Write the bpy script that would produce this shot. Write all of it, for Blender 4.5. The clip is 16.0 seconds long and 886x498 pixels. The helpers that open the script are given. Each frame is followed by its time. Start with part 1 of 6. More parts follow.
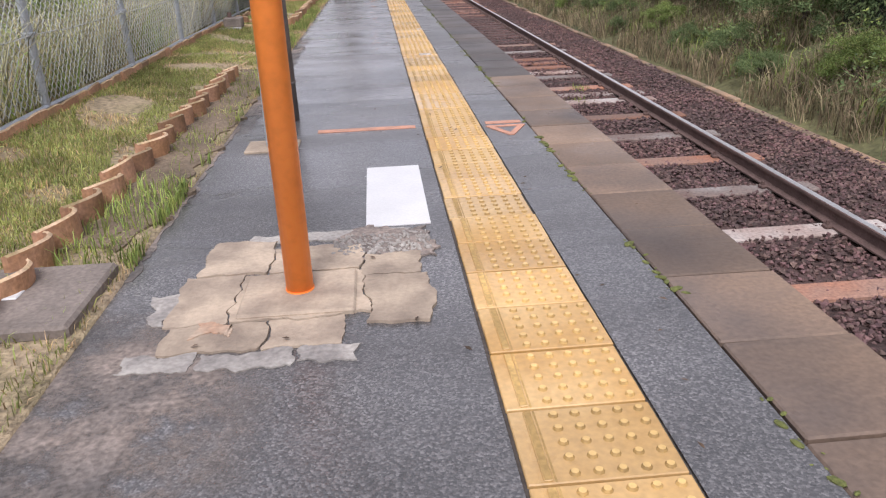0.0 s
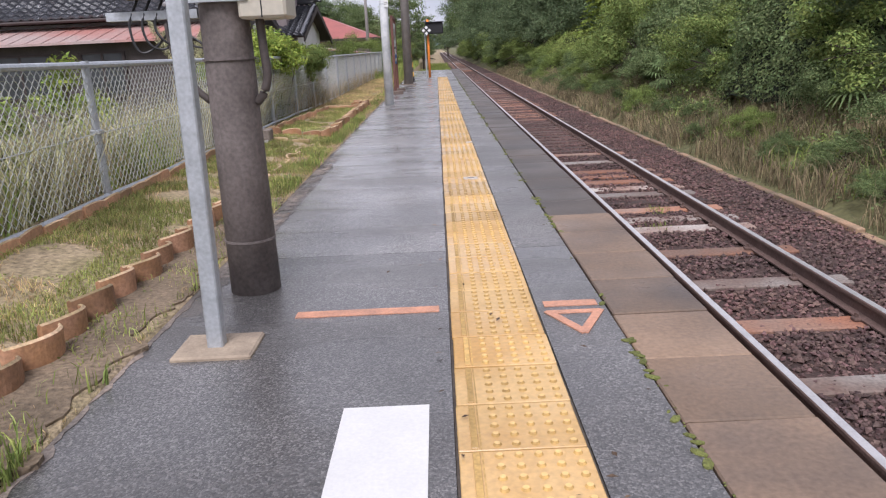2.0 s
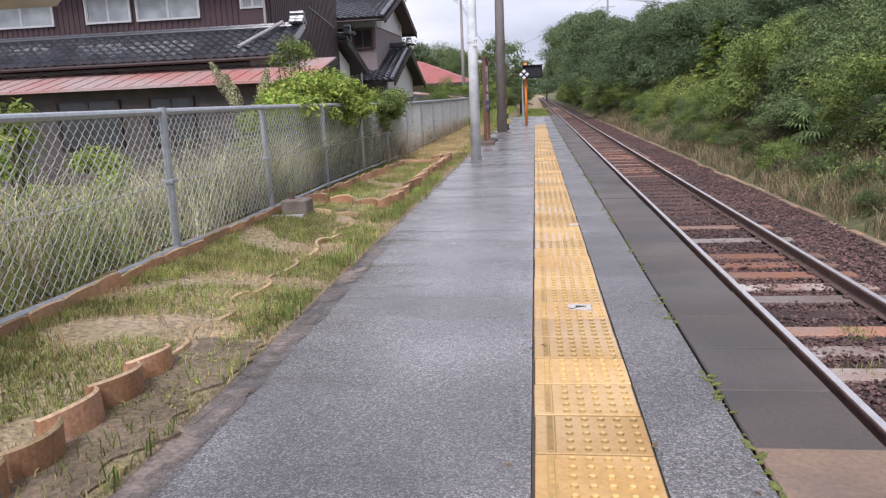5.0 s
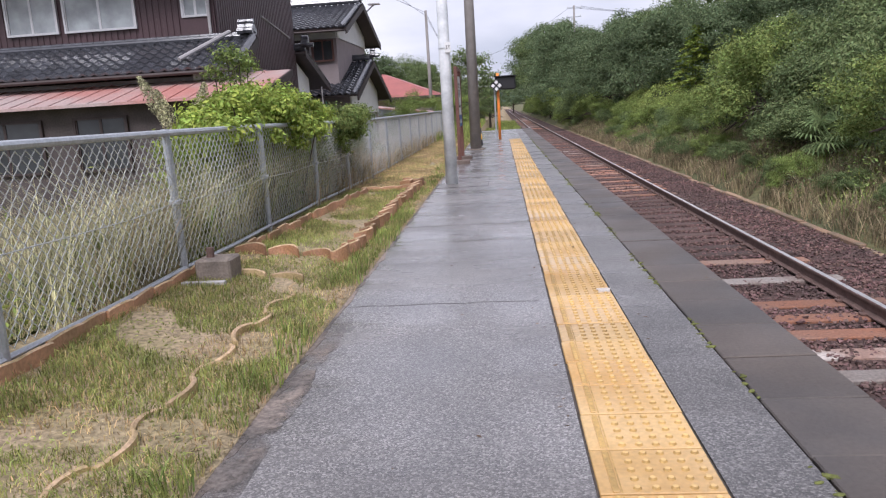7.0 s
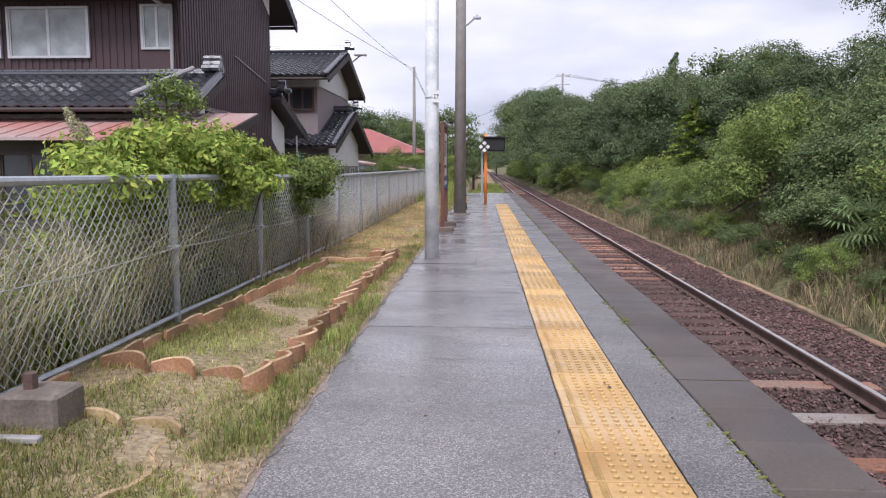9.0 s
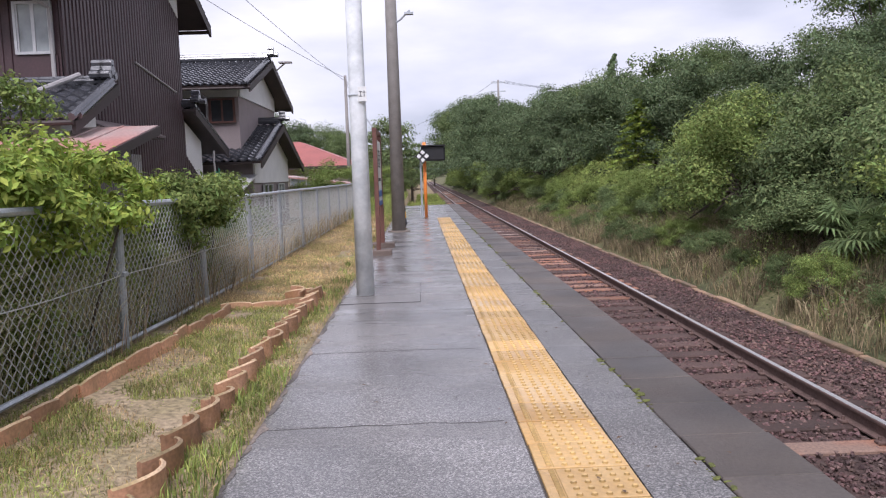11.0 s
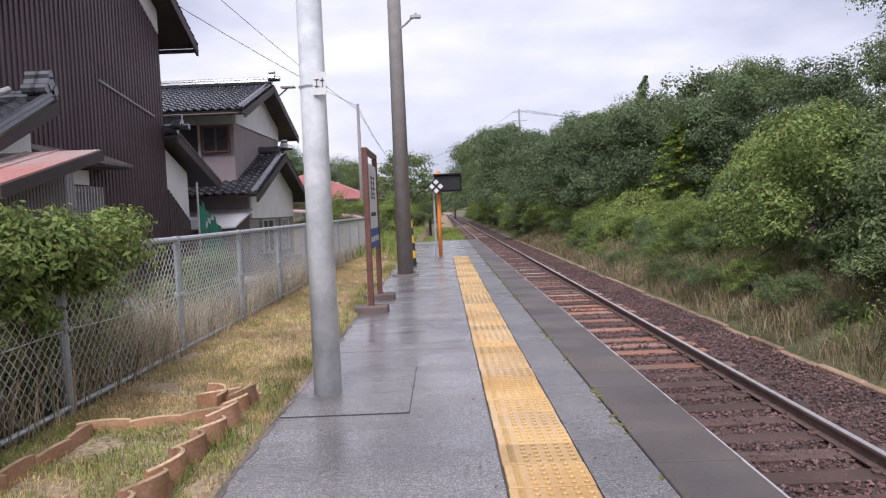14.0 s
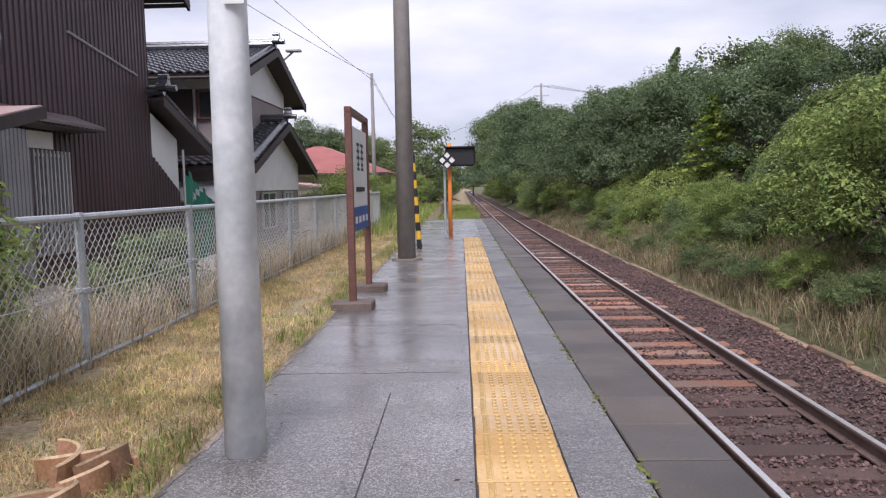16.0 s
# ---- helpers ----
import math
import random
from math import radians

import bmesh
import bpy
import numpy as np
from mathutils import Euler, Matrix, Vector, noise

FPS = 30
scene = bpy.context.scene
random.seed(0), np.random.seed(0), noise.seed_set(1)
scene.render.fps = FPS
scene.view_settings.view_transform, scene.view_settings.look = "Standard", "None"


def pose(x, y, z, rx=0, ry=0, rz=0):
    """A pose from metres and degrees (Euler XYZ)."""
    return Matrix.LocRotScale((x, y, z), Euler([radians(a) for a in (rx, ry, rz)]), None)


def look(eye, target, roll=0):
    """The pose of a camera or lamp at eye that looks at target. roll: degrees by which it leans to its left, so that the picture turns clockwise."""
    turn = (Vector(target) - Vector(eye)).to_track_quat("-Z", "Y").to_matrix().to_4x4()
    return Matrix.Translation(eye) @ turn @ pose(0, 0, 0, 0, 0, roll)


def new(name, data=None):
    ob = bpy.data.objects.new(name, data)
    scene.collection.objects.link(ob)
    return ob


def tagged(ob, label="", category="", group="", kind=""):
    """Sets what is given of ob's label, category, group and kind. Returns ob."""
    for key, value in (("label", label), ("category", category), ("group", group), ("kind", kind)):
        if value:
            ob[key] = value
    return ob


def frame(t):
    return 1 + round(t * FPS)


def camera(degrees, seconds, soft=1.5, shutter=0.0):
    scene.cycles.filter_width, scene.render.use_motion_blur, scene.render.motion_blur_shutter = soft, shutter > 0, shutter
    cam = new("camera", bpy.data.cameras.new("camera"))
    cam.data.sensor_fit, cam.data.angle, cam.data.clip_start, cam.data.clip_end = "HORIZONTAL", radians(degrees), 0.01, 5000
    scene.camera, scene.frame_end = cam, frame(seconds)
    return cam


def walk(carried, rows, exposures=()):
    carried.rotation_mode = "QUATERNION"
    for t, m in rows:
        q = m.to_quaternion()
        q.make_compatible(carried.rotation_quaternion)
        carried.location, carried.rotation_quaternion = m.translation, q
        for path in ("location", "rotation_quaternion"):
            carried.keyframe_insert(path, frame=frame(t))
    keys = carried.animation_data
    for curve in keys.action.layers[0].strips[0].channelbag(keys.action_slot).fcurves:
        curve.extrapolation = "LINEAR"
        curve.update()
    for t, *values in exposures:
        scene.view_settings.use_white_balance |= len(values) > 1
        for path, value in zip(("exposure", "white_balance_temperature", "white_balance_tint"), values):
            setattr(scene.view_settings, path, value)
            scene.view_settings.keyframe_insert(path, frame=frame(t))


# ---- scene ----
cam = camera(62.0, 16.0, soft=1.2)
PATH = [
    (0.0, (-0.387, 0.716, 1.178), (-0.245, 2.556, 0.406), -2.11),
    (0.5, (-0.351, 1.122, 1.170), (-0.197, 3.007, 0.520), -2.77),
    (1.0, (-0.297, 1.586, 1.171), (-0.182, 3.487, 0.562), -3.06),
    (1.5, (-0.247, 2.046, 1.174), (-0.149, 3.945, 0.556), -2.34),
    (2.0, (-0.119, 2.491, 1.175), (-0.125, 4.420, 0.647), -2.68),
    (2.5, (-0.053, 2.920, 1.161), (-0.165, 4.853, 0.660), -2.69),
    (3.0, (-0.009, 3.348, 1.165), (-0.170, 5.282, 0.679), -2.63),
    (3.5, (0.044, 3.813, 1.180), (-0.173, 5.748, 0.722), -2.38),
    (4.0, (0.033, 4.256, 1.170), (-0.217, 6.198, 0.760), -2.22),
    (6.5, (-0.327, 6.637, 1.205), (-0.549, 8.583, 0.802), -3.54),
    (7.0, (-0.362, 7.136, 1.208), (-0.534, 9.093, 0.832), -3.50),
    (7.5, (-0.348, 7.680, 1.212), (-0.539, 9.658, 0.989), -2.11),
    (8.0, (-0.401, 8.189, 1.215), (-0.532, 10.173, 1.003), -0.19),
    (10.5, (-0.593, 10.613, 1.240), (-0.601, 12.598, 0.995), -1.58),
    (11.0, (-0.556, 11.073, 1.247), (-0.502, 13.062, 1.049), -1.85),
    (11.5, (-0.535, 11.551, 1.262), (-0.486, 13.544, 1.101), -1.89),
    (12.0, (-0.543, 12.041, 1.272), (-0.512, 14.034, 1.115), -2.01),
    (12.5, (-0.500, 12.509, 1.249), (-0.503, 14.505, 1.122), -2.23),
    (13.0, (-0.463, 12.950, 1.235), (-0.490, 14.947, 1.120), -2.27),
    (13.5, (-0.433, 13.407, 1.239), (-0.454, 15.404, 1.130), -2.39),
    (14.0, (-0.348, 13.876, 1.243), (-0.349, 15.874, 1.135), -2.37),
    (14.5, (-0.295, 14.275, 1.239), (-0.278, 16.272, 1.121), -2.24),
    (15.0, (-0.243, 14.709, 1.225), (-0.224, 16.704, 1.087), -1.84),
    (15.5, (-0.168, 15.151, 1.231), (-0.174, 17.145, 1.074), -1.46),
    (16.0, (-0.157, 15.589, 1.232), (-0.208, 17.582, 1.062), -1.09),
]
walk(cam, [(t, look(eye, target, roll)) for t, eye, target, roll in PATH],
     [(0, 0.36, 6150, 18), (1.5, 0.36, 6150, 18), (3.5, 0.40, 6050, 18), (8, 0.40, 6050, 19), (11, 0.40, 6050, 20), (16, 0.36, 6050, 19.5)])

# ---- light: a bright overcast sky ----
world = bpy.data.worlds.new("overcast_sky")
scene.world = world
world.use_nodes = True
wn, wl = world.node_tree.nodes, world.node_tree.links
wn.clear()
sky = wn.new("ShaderNodeTexSky")
sky.sky_type, sky.sun_disc = "NISHITA", False
sky.sun_elevation, sky.sun_rotation = radians(48), radians(200)
sky_level = wn.new("ShaderNodeVectorMath"); sky_level.operation = "SCALE"
sky_level.inputs["Scale"].default_value = 0.075
wl.new(sky.outputs[0], sky_level.inputs[0])
wco = wn.new("ShaderNodeTexCoord")
wmap = wn.new("ShaderNodeMapping"); wmap.inputs["Scale"].default_value = (1.0, 1.0, 3.2)
cloud = wn.new("ShaderNodeTexNoise")
cloud.inputs["Scale"].default_value, cloud.inputs["Detail"].default_value, cloud.inputs["Roughness"].default_value = 2.1, 7, 0.5
wl.new(wco.outputs["Generated"], wmap.inputs[0]); wl.new(wmap.outputs[0], cloud.inputs["Vector"])
cramp = wn.new("ShaderNodeValToRGB")
cramp.color_ramp.elements[0].position, cramp.color_ramp.elements[0].color = 0.36, (0.51, 0.535, 0.60, 1)
cramp.color_ramp.elements[1].position, cramp.color_ramp.elements[1].color = 0.62, (0.92, 0.905, 0.925, 1)
wl.new(cloud.outputs["Fac"], cramp.inputs[0])
cmix = wn.new("ShaderNodeMix"); cmix.data_type = "RGBA"
cmix.inputs["Factor"].default_value = 0.88
wl.new(sky_level.outputs[0], cmix.inputs["A"]); wl.new(cramp.outputs[0], cmix.inputs["B"])
wbg = wn.new("ShaderNodeBackground"); wbg.inputs["Strength"].default_value = 0.96
wout = wn.new("ShaderNodeOutputWorld")
wl.new(cmix.outputs["Result"], wbg.inputs[0]); wl.new(wbg.outputs[0], wout.inputs[0])
sun = new("sun", bpy.data.lights.new("sun", "SUN"))
sun.data.energy, sun.data.angle, sun.data.color = 2.5, radians(25), (1.0, 0.97, 0.93)
sun.rotation_euler = (radians(38), radians(8), radians(-20))


# ---- materials ----
def mat(name, base, rough=0.8, var=0.25, scale=3.0, fine=40.0, bump=0.2, metal=0.0, second=None, island=False, obj=False,
        spec=0.5, wet=None, depth=0.01, hue=0.0, film=0.9):
    """A surface with stains at a large scale, grain at a small one, and relief. second: a stain colour. wet: least roughness of damp patches."""
    m = bpy.data.materials.new(name)
    m.use_nodes = True
    n, l = m.node_tree.nodes, m.node_tree.links
    b = n["Principled BSDF"]
    co = n.new("ShaderNodeTexCoord")
    geo = n.new("ShaderNodeNewGeometry")
    big = n.new("ShaderNodeTexNoise"); big.inputs["Scale"].default_value = scale; big.inputs["Detail"].default_value = 6
    small = n.new("ShaderNodeTexNoise"); small.inputs["Scale"].default_value = fine; small.inputs["Detail"].default_value = 4
    l.new(geo.outputs["Position"], big.inputs["Vector"]); l.new(geo.outputs["Position"], small.inputs["Vector"])
    r = n.new("ShaderNodeValToRGB")
    s2 = second or tuple(c * (1 - var) for c in base)
    r.color_ramp.elements[0].position, r.color_ramp.elements[0].color = 0.36, (*s2, 1)
    r.color_ramp.elements[1].position, r.color_ramp.elements[1].color = 0.62, (*base, 1)
    l.new(big.outputs["Fac"], r.inputs[0])
    hsv = n.new("ShaderNodeHueSaturation")
    mr = n.new("ShaderNodeMapRange"); mr.inputs["From Min"].default_value, mr.inputs["From Max"].default_value = 0.3, 0.7
    mr.inputs["To Min"].default_value, mr.inputs["To Max"].default_value = 1 - var * 0.9, 1 + var * 0.9
    l.new(small.outputs["Fac"], mr.inputs["Value"])
    value = mr.outputs[0]
    if island or obj:
        src = geo.outputs["Random Per Island"]
        if obj:
            src = n.new("ShaderNodeObjectInfo").outputs["Random"]
        m2 = n.new("ShaderNodeMapRange")
        m2.inputs["To Min"].default_value, m2.inputs["To Max"].default_value = 1 - var * 1.3, 1 + var * 1.3
        l.new(src, m2.inputs["Value"])
        mul = n.new("ShaderNodeMath"); mul.operation = "MULTIPLY"
        l.new(value, mul.inputs[0]); l.new(m2.outputs[0], mul.inputs[1])
        value = mul.outputs[0]
        if hue:
            m3 = n.new("ShaderNodeMapRange")
            m3.inputs["To Min"].default_value, m3.inputs["To Max"].default_value = 0.5 - hue, 0.5 + hue
            fr = n.new("ShaderNodeMath"); fr.operation = "FRACT"
            mm = n.new("ShaderNodeMath"); mm.operation = "MULTIPLY"; mm.inputs[1].default_value = 7.31
            l.new(src, mm.inputs[0]); l.new(mm.outputs[0], fr.inputs[0]); l.new(fr.outputs[0], m3.inputs["Value"])
            l.new(m3.outputs[0], hsv.inputs["Hue"])
    l.new(value, hsv.inputs["Value"])
    l.new(r.outputs[0], hsv.inputs["Color"]); l.new(hsv.outputs[0], b.inputs["Base Color"])
    b.inputs["Roughness"].default_value, b.inputs["Metallic"].default_value = rough, metal
    b.inputs["Specular IOR Level"].default_value = spec
    if wet is not None:
        wr = n.new("ShaderNodeTexNoise"); wr.inputs["Scale"].default_value = 1.3; wr.inputs["Detail"].default_value = 5
        l.new(geo.outputs["Position"], wr.inputs["Vector"])
        mw = n.new("ShaderNodeMapRange"); mw.inputs["From Min"].default_value, mw.inputs["From Max"].default_value = 0.38, 0.62
        mw.inputs["To Min"].default_value, mw.inputs["To Max"].default_value = wet, rough
        l.new(wr.outputs["Fac"], mw.inputs["Value"]); l.new(mw.outputs[0], b.inputs["Coat Roughness"])
        mc = n.new("ShaderNodeMapRange"); mc.inputs["From Min"].default_value, mc.inputs["From Max"].default_value = 0.40, 0.60
        mc.inputs["To Min"].default_value, mc.inputs["To Max"].default_value = film, film * 0.3
        l.new(wr.outputs["Fac"], mc.inputs["Value"]); l.new(mc.outputs[0], b.inputs["Coat Weight"])
        b.inputs["Coat IOR"].default_value = 1.45
    if bump:
        bp = n.new("ShaderNodeBump"); bp.inputs["Strength"].default_value, bp.inputs["Distance"].default_value = bump, depth
        l.new(small.outputs["Fac"], bp.inputs["Height"]); l.new(bp.outputs[0], b.inputs["Normal"])
        if wet is not None:
            bc = n.new("ShaderNodeBump"); bc.inputs["Strength"].default_value, bc.inputs["Distance"].default_value = bump * 0.35, depth * 0.5
            l.new(small.outputs["Fac"], bc.inputs["Height"]); l.new(bc.outputs[0], b.inputs["Coat Normal"])
    return m


def leafy(name, base, var=0.3, through_light=0.3):
    m = mat(name, base, rough=0.68, var=var, scale=0.6, fine=5, bump=0, island=True, hue=0.025, spec=0.15)
    n, l = m.node_tree.nodes, m.node_tree.links
    b = n["Principled BSDF"]
    tr = n.new("ShaderNodeBsdfTranslucent")
    l.new(b.inputs["Base Color"].links[0].from_socket, tr.inputs["Color"])
    mx = n.new("ShaderNodeMixShader"); mx.inputs[0].default_value = through_light
    l.new(b.outputs[0], mx.inputs[1]); l.new(tr.outputs[0], mx.inputs[2]); l.new(mx.outputs[0], n["Material Output"].inputs[0])
    return m


def asphalt(name, dark, pale, smooth_wet, rough_wet, film):
    """Rolled asphalt: stone chips of many greys in dark binder, slow waves in the surface, a film of rain that is thicker in the hollows."""
    m = bpy.data.materials.new(name)
    m.use_nodes = True
    n, l = m.node_tree.nodes, m.node_tree.links
    b = n["Principled BSDF"]
    geo = n.new("ShaderNodeNewGeometry")
    chips = n.new("ShaderNodeTexVoronoi"); chips.inputs["Scale"].default_value = 150
    grit = n.new("ShaderNodeTexNoise"); grit.inputs["Scale"].default_value, grit.inputs["Detail"].default_value = 75, 5
    stain = n.new("ShaderNodeTexNoise"); stain.inputs["Scale"].default_value, stain.inputs["Detail"].default_value = 1.1, 6
    stretch = n.new("ShaderNodeMapping"); stretch.inputs["Scale"].default_value = (0.55, 1.7, 1.0)
    wave = n.new("ShaderNodeTexNoise"); wave.inputs["Scale"].default_value, wave.inputs["Detail"].default_value = 1.0, 4
    for t in (chips, grit, stain):
        l.new(geo.outputs["Position"], t.inputs["Vector"])
    l.new(geo.outputs["Position"], stretch.inputs[0]); l.new(stretch.outputs[0], wave.inputs["Vector"])
    shade = n.new("ShaderNodeSeparateColor"); l.new(chips.outputs["Color"], shade.inputs[0])
    tone = n.new("ShaderNodeValToRGB")
    e = tone.color_ramp.elements
    e[0].position, e[0].color = 0.25, (*dark, 1)
    e[1].position, e[1].color = 0.98, (*[min(1.0, c * 1.7) for c in pale], 1)
    e.new(0.72).color = (*pale, 1)
    l.new(shade.outputs[0], tone.inputs[0])
    level = n.new("ShaderNodeMapRange"); level.inputs["From Min"].default_value, level.inputs["From Max"].default_value = 0.3, 0.7
    level.inputs["To Min"].default_value, level.inputs["To Max"].default_value = 0.62, 1.35
    l.new(stain.outputs["Fac"], level.inputs["Value"])
    fine = n.new("ShaderNodeMapRange"); fine.inputs["From Min"].default_value, fine.inputs["From Max"].default_value = 0.3, 0.7
    fine.inputs["To Min"].default_value, fine.inputs["To Max"].default_value = 0.7, 1.3
    l.new(grit.outputs["Fac"], fine.inputs["Value"])
    both = n.new("ShaderNodeMath"); both.operation = "MULTIPLY"
    l.new(level.outputs[0], both.inputs[0]); l.new(fine.outputs[0], both.inputs[1])
    hsv = n.new("ShaderNodeHueSaturation"); l.new(both.outputs[0], hsv.inputs["Value"]); l.new(tone.outputs[0], hsv.inputs["Color"])
    l.new(hsv.outputs[0], b.inputs["Base Color"])
    b.inputs["Roughness"].default_value = 0.55
    hollow = n.new("ShaderNodeMapRange"); hollow.inputs["From Min"].default_value, hollow.inputs["From Max"].default_value = 0.38, 0.60
    hollow.inputs["To Min"].default_value, hollow.inputs["To Max"].default_value = smooth_wet, rough_wet
    l.new(wave.outputs["Fac"], hollow.inputs["Value"]); l.new(hollow.outputs[0], b.inputs["Coat Roughness"])
    cover = n.new("ShaderNodeMapRange"); cover.inputs["From Min"].default_value, cover.inputs["From Max"].default_value = 0.38, 0.66
    cover.inputs["To Min"].default_value, cover.inputs["To Max"].default_value = film, film * 0.75
    l.new(wave.outputs["Fac"], cover.inputs["Value"]); l.new(cover.outputs[0], b.inputs["Coat Weight"])
    b.inputs["Coat IOR"].default_value = 1.7
    rough = n.new("ShaderNodeBump"); rough.inputs["Strength"].default_value, rough.inputs["Distance"].default_value = 0.8, 0.006
    l.new(grit.outputs["Fac"], rough.inputs["Height"])
    stones = n.new("ShaderNodeBump"); stones.inputs["Strength"].default_value, stones.inputs["Distance"].default_value, stones.invert = 0.7, 0.004, True
    l.new(chips.outputs["Distance"], stones.inputs["Height"]); l.new(rough.outputs[0], stones.inputs["Normal"]); l.new(stones.outputs[0], b.inputs["Normal"])
    slow = n.new("ShaderNodeBump"); slow.inputs["Strength"].default_value, slow.inputs["Distance"].default_value = 1.0, 0.03
    l.new(wave.outputs["Fac"], slow.inputs["Height"])
    skin = n.new("ShaderNodeBump"); skin.inputs["Strength"].default_value, skin.inputs["Distance"].default_value = 0.45, 0.003
    l.new(grit.outputs["Fac"], skin.inputs["Height"]); l.new(slow.outputs[0], skin.inputs["Normal"]); l.new(skin.outputs[0], b.inputs["Coat Normal"])
    return m


ASPHALT = asphalt("wet_asphalt", (0.078, 0.072, 0.069), (0.19, 0.178, 0.17), 0.14, 0.30, 1.0)
ASPHALT_STRIP = asphalt("worn_grey_asphalt", (0.058, 0.054, 0.052), (0.150, 0.141, 0.135), 0.24, 0.38, 0.6)
ASPHALT_NEW = asphalt("dark_asphalt", (0.050, 0.048, 0.047), (0.112, 0.106, 0.103), 0.19, 0.34, 0.9)
SLAB = mat("platform_edge_concrete", (0.225, 0.15, 0.098), 0.7, 0.2, 1.1, 50, 0.6, obj=True, second=(0.105, 0.078, 0.062), wet=0.25, depth=0.006, film=0.4)
SLAB_WET = mat("damp_dark_edge_concrete", (0.092, 0.073, 0.060), 0.6, 0.16, 1.1, 50, 0.6, obj=True, second=(0.056, 0.049, 0.045), wet=0.34, depth=0.006, film=0.3)
YELLOW = mat("tactile_yellow", (0.61, 0.405, 0.175), 0.55, 0.13, 1.6, 50, 0.25, obj=True, second=(0.47, 0.265, 0.075), wet=0.14, depth=0.003, film=0.75)
# relief shading in colour, along with wear and grime: light tops, darker sides
YELLOW_DOME = mat("lit_worn_yellow", (0.73, 0.48, 0.17), 0.45, 0.12, 3, 60, 0.1, obj=True, wet=0.12, film=0.8)
YELLOW_SHADED = mat("shaded_grimy_yellow", (0.50, 0.32, 0.11), 0.7, 0.25, 3, 60, 0.2, obj=True)
PAINT_WHITE = mat("white_road_paint", (0.68, 0.675, 0.66), 0.5, 0.05, 5, 80, 0.3, depth=0.003)
PAINT_ORANGE = mat("faded_orange_paint", (0.62, 0.30, 0.19), 0.6, 0.2, 7, 90, 0.3, second=(0.42, 0.22, 0.15), depth=0.003)
ORANGE = mat("orange_gloss_paint", (1.0, 0.30, 0.055), 0.4, 0.08, 2, 30, 0.05)
CONCRETE = mat("worn_concrete", (0.45, 0.36, 0.265), 0.8, 0.12, 5, 60, 0.6, second=(0.26, 0.205, 0.155), depth=0.007, obj=True)
CEMENT = mat("pale_grey_cement", (0.40, 0.37, 0.33), 0.8, 0.25, 6, 60, 0.5, second=(0.24, 0.22, 0.20), depth=0.005)
CONCRETE_GREY = mat("grey_concrete", (0.24, 0.20, 0.17), 0.8, 0.25, 4, 60, 0.4, second=(0.15, 0.125, 0.105), depth=0.005)
POLE_DARK = mat("dark_weathered_concrete", (0.165, 0.14, 0.132), 0.75, 0.25, 5, 50, 0.35, second=(0.105, 0.088, 0.082), depth=0.005)
POLE_LIGHT = mat("pale_concrete_pole", (0.80, 0.82, 0.835), 0.75, 0.08, 5, 22, 0.5, second=(0.60, 0.63, 0.65), depth=0.003)
POLE_MID = mat("grey_brown_concrete_pole", (0.27, 0.25, 0.235), 0.75, 0.15, 6, 60, 0.2)
GALV = mat("galvanised_steel", (0.46, 0.49, 0.52), 0.45, 0.15, 12, 60, 0.1, metal=0.35)
WIRE = mat("galvanised_wire", (0.54, 0.55, 0.53), 0.5, 0.15, 12, 60, 0, metal=0.2)
STEEL = mat("polished_rail_head", (0.75, 0.73, 0.73), 0.35, 0.1, 8, 60, 0.05, metal=0.7)
RUST = mat("rusty_rail_steel", (0.15, 0.095, 0.08), 0.85, 0.25, 8, 60, 0.3)
BALLAST = mat("rust_brown_ballast", (0.15, 0.086, 0.076), 0.8, 0.4, 0.8, 45, 0.6, island=True, second=(0.095, 0.06, 0.055), hue=0.02)
BALLAST_BED = mat("ballast_between_stones", (0.085, 0.050, 0.043), 0.9, 0.4, 1.5, 40, 0.8, depth=0.03)
TIE = mat("rust_stained_sleeper", (0.33, 0.145, 0.085), 0.75, 0.3, 1.4, 40, 0.4, second=(0.26, 0.17, 0.13), obj=True)
TIE_DARK = mat("old_dark_sleeper", (0.10, 0.06, 0.05), 0.8, 0.3, 2, 40, 0.4, obj=True)
TIE_PALE = mat("pale_concrete_sleeper", (0.36, 0.32, 0.29), 0.75, 0.3, 1.6, 40, 0.3, obj=True, second=(0.22, 0.14, 0.11))
TERRA = mat("terracotta_edging", (0.37, 0.205, 0.125), 0.75, 0.25, 7, 60, 0.3, second=(0.30, 0.16, 0.08), obj=True)
# paler copy of the terracotta: light on the tiles' top edges, as colour
TERRA_RIM = mat("lit_pale_terracotta_rim", (0.50, 0.35, 0.22), 0.8, 0.25, 6, 60, 0.3, second=(0.30, 0.22, 0.11), obj=True)
TERRA_PALE = mat("pale_terracotta_board", (0.52, 0.28, 0.165), 0.8, 0.2, 4, 50, 0.3, second=(0.36, 0.22, 0.12), obj=True)
TERRA_FLAT = mat("mossy_terracotta", (0.50, 0.37, 0.21), 0.8, 0.25, 6, 60, 0.3, second=(0.32, 0.25, 0.10), obj=True)
SOIL = mat("grassy_soil", (0.37, 0.285, 0.185), 0.95, 0.45, 2.2, 30, 0.9, second=(0.27, 0.22, 0.12), depth=0.03)
SCRUB_SOIL = mat("leaf_litter_bank", (0.15, 0.14, 0.06), 0.95, 0.35, 0.5, 12, 0.8, second=(0.08, 0.085, 0.035), depth=0.05)


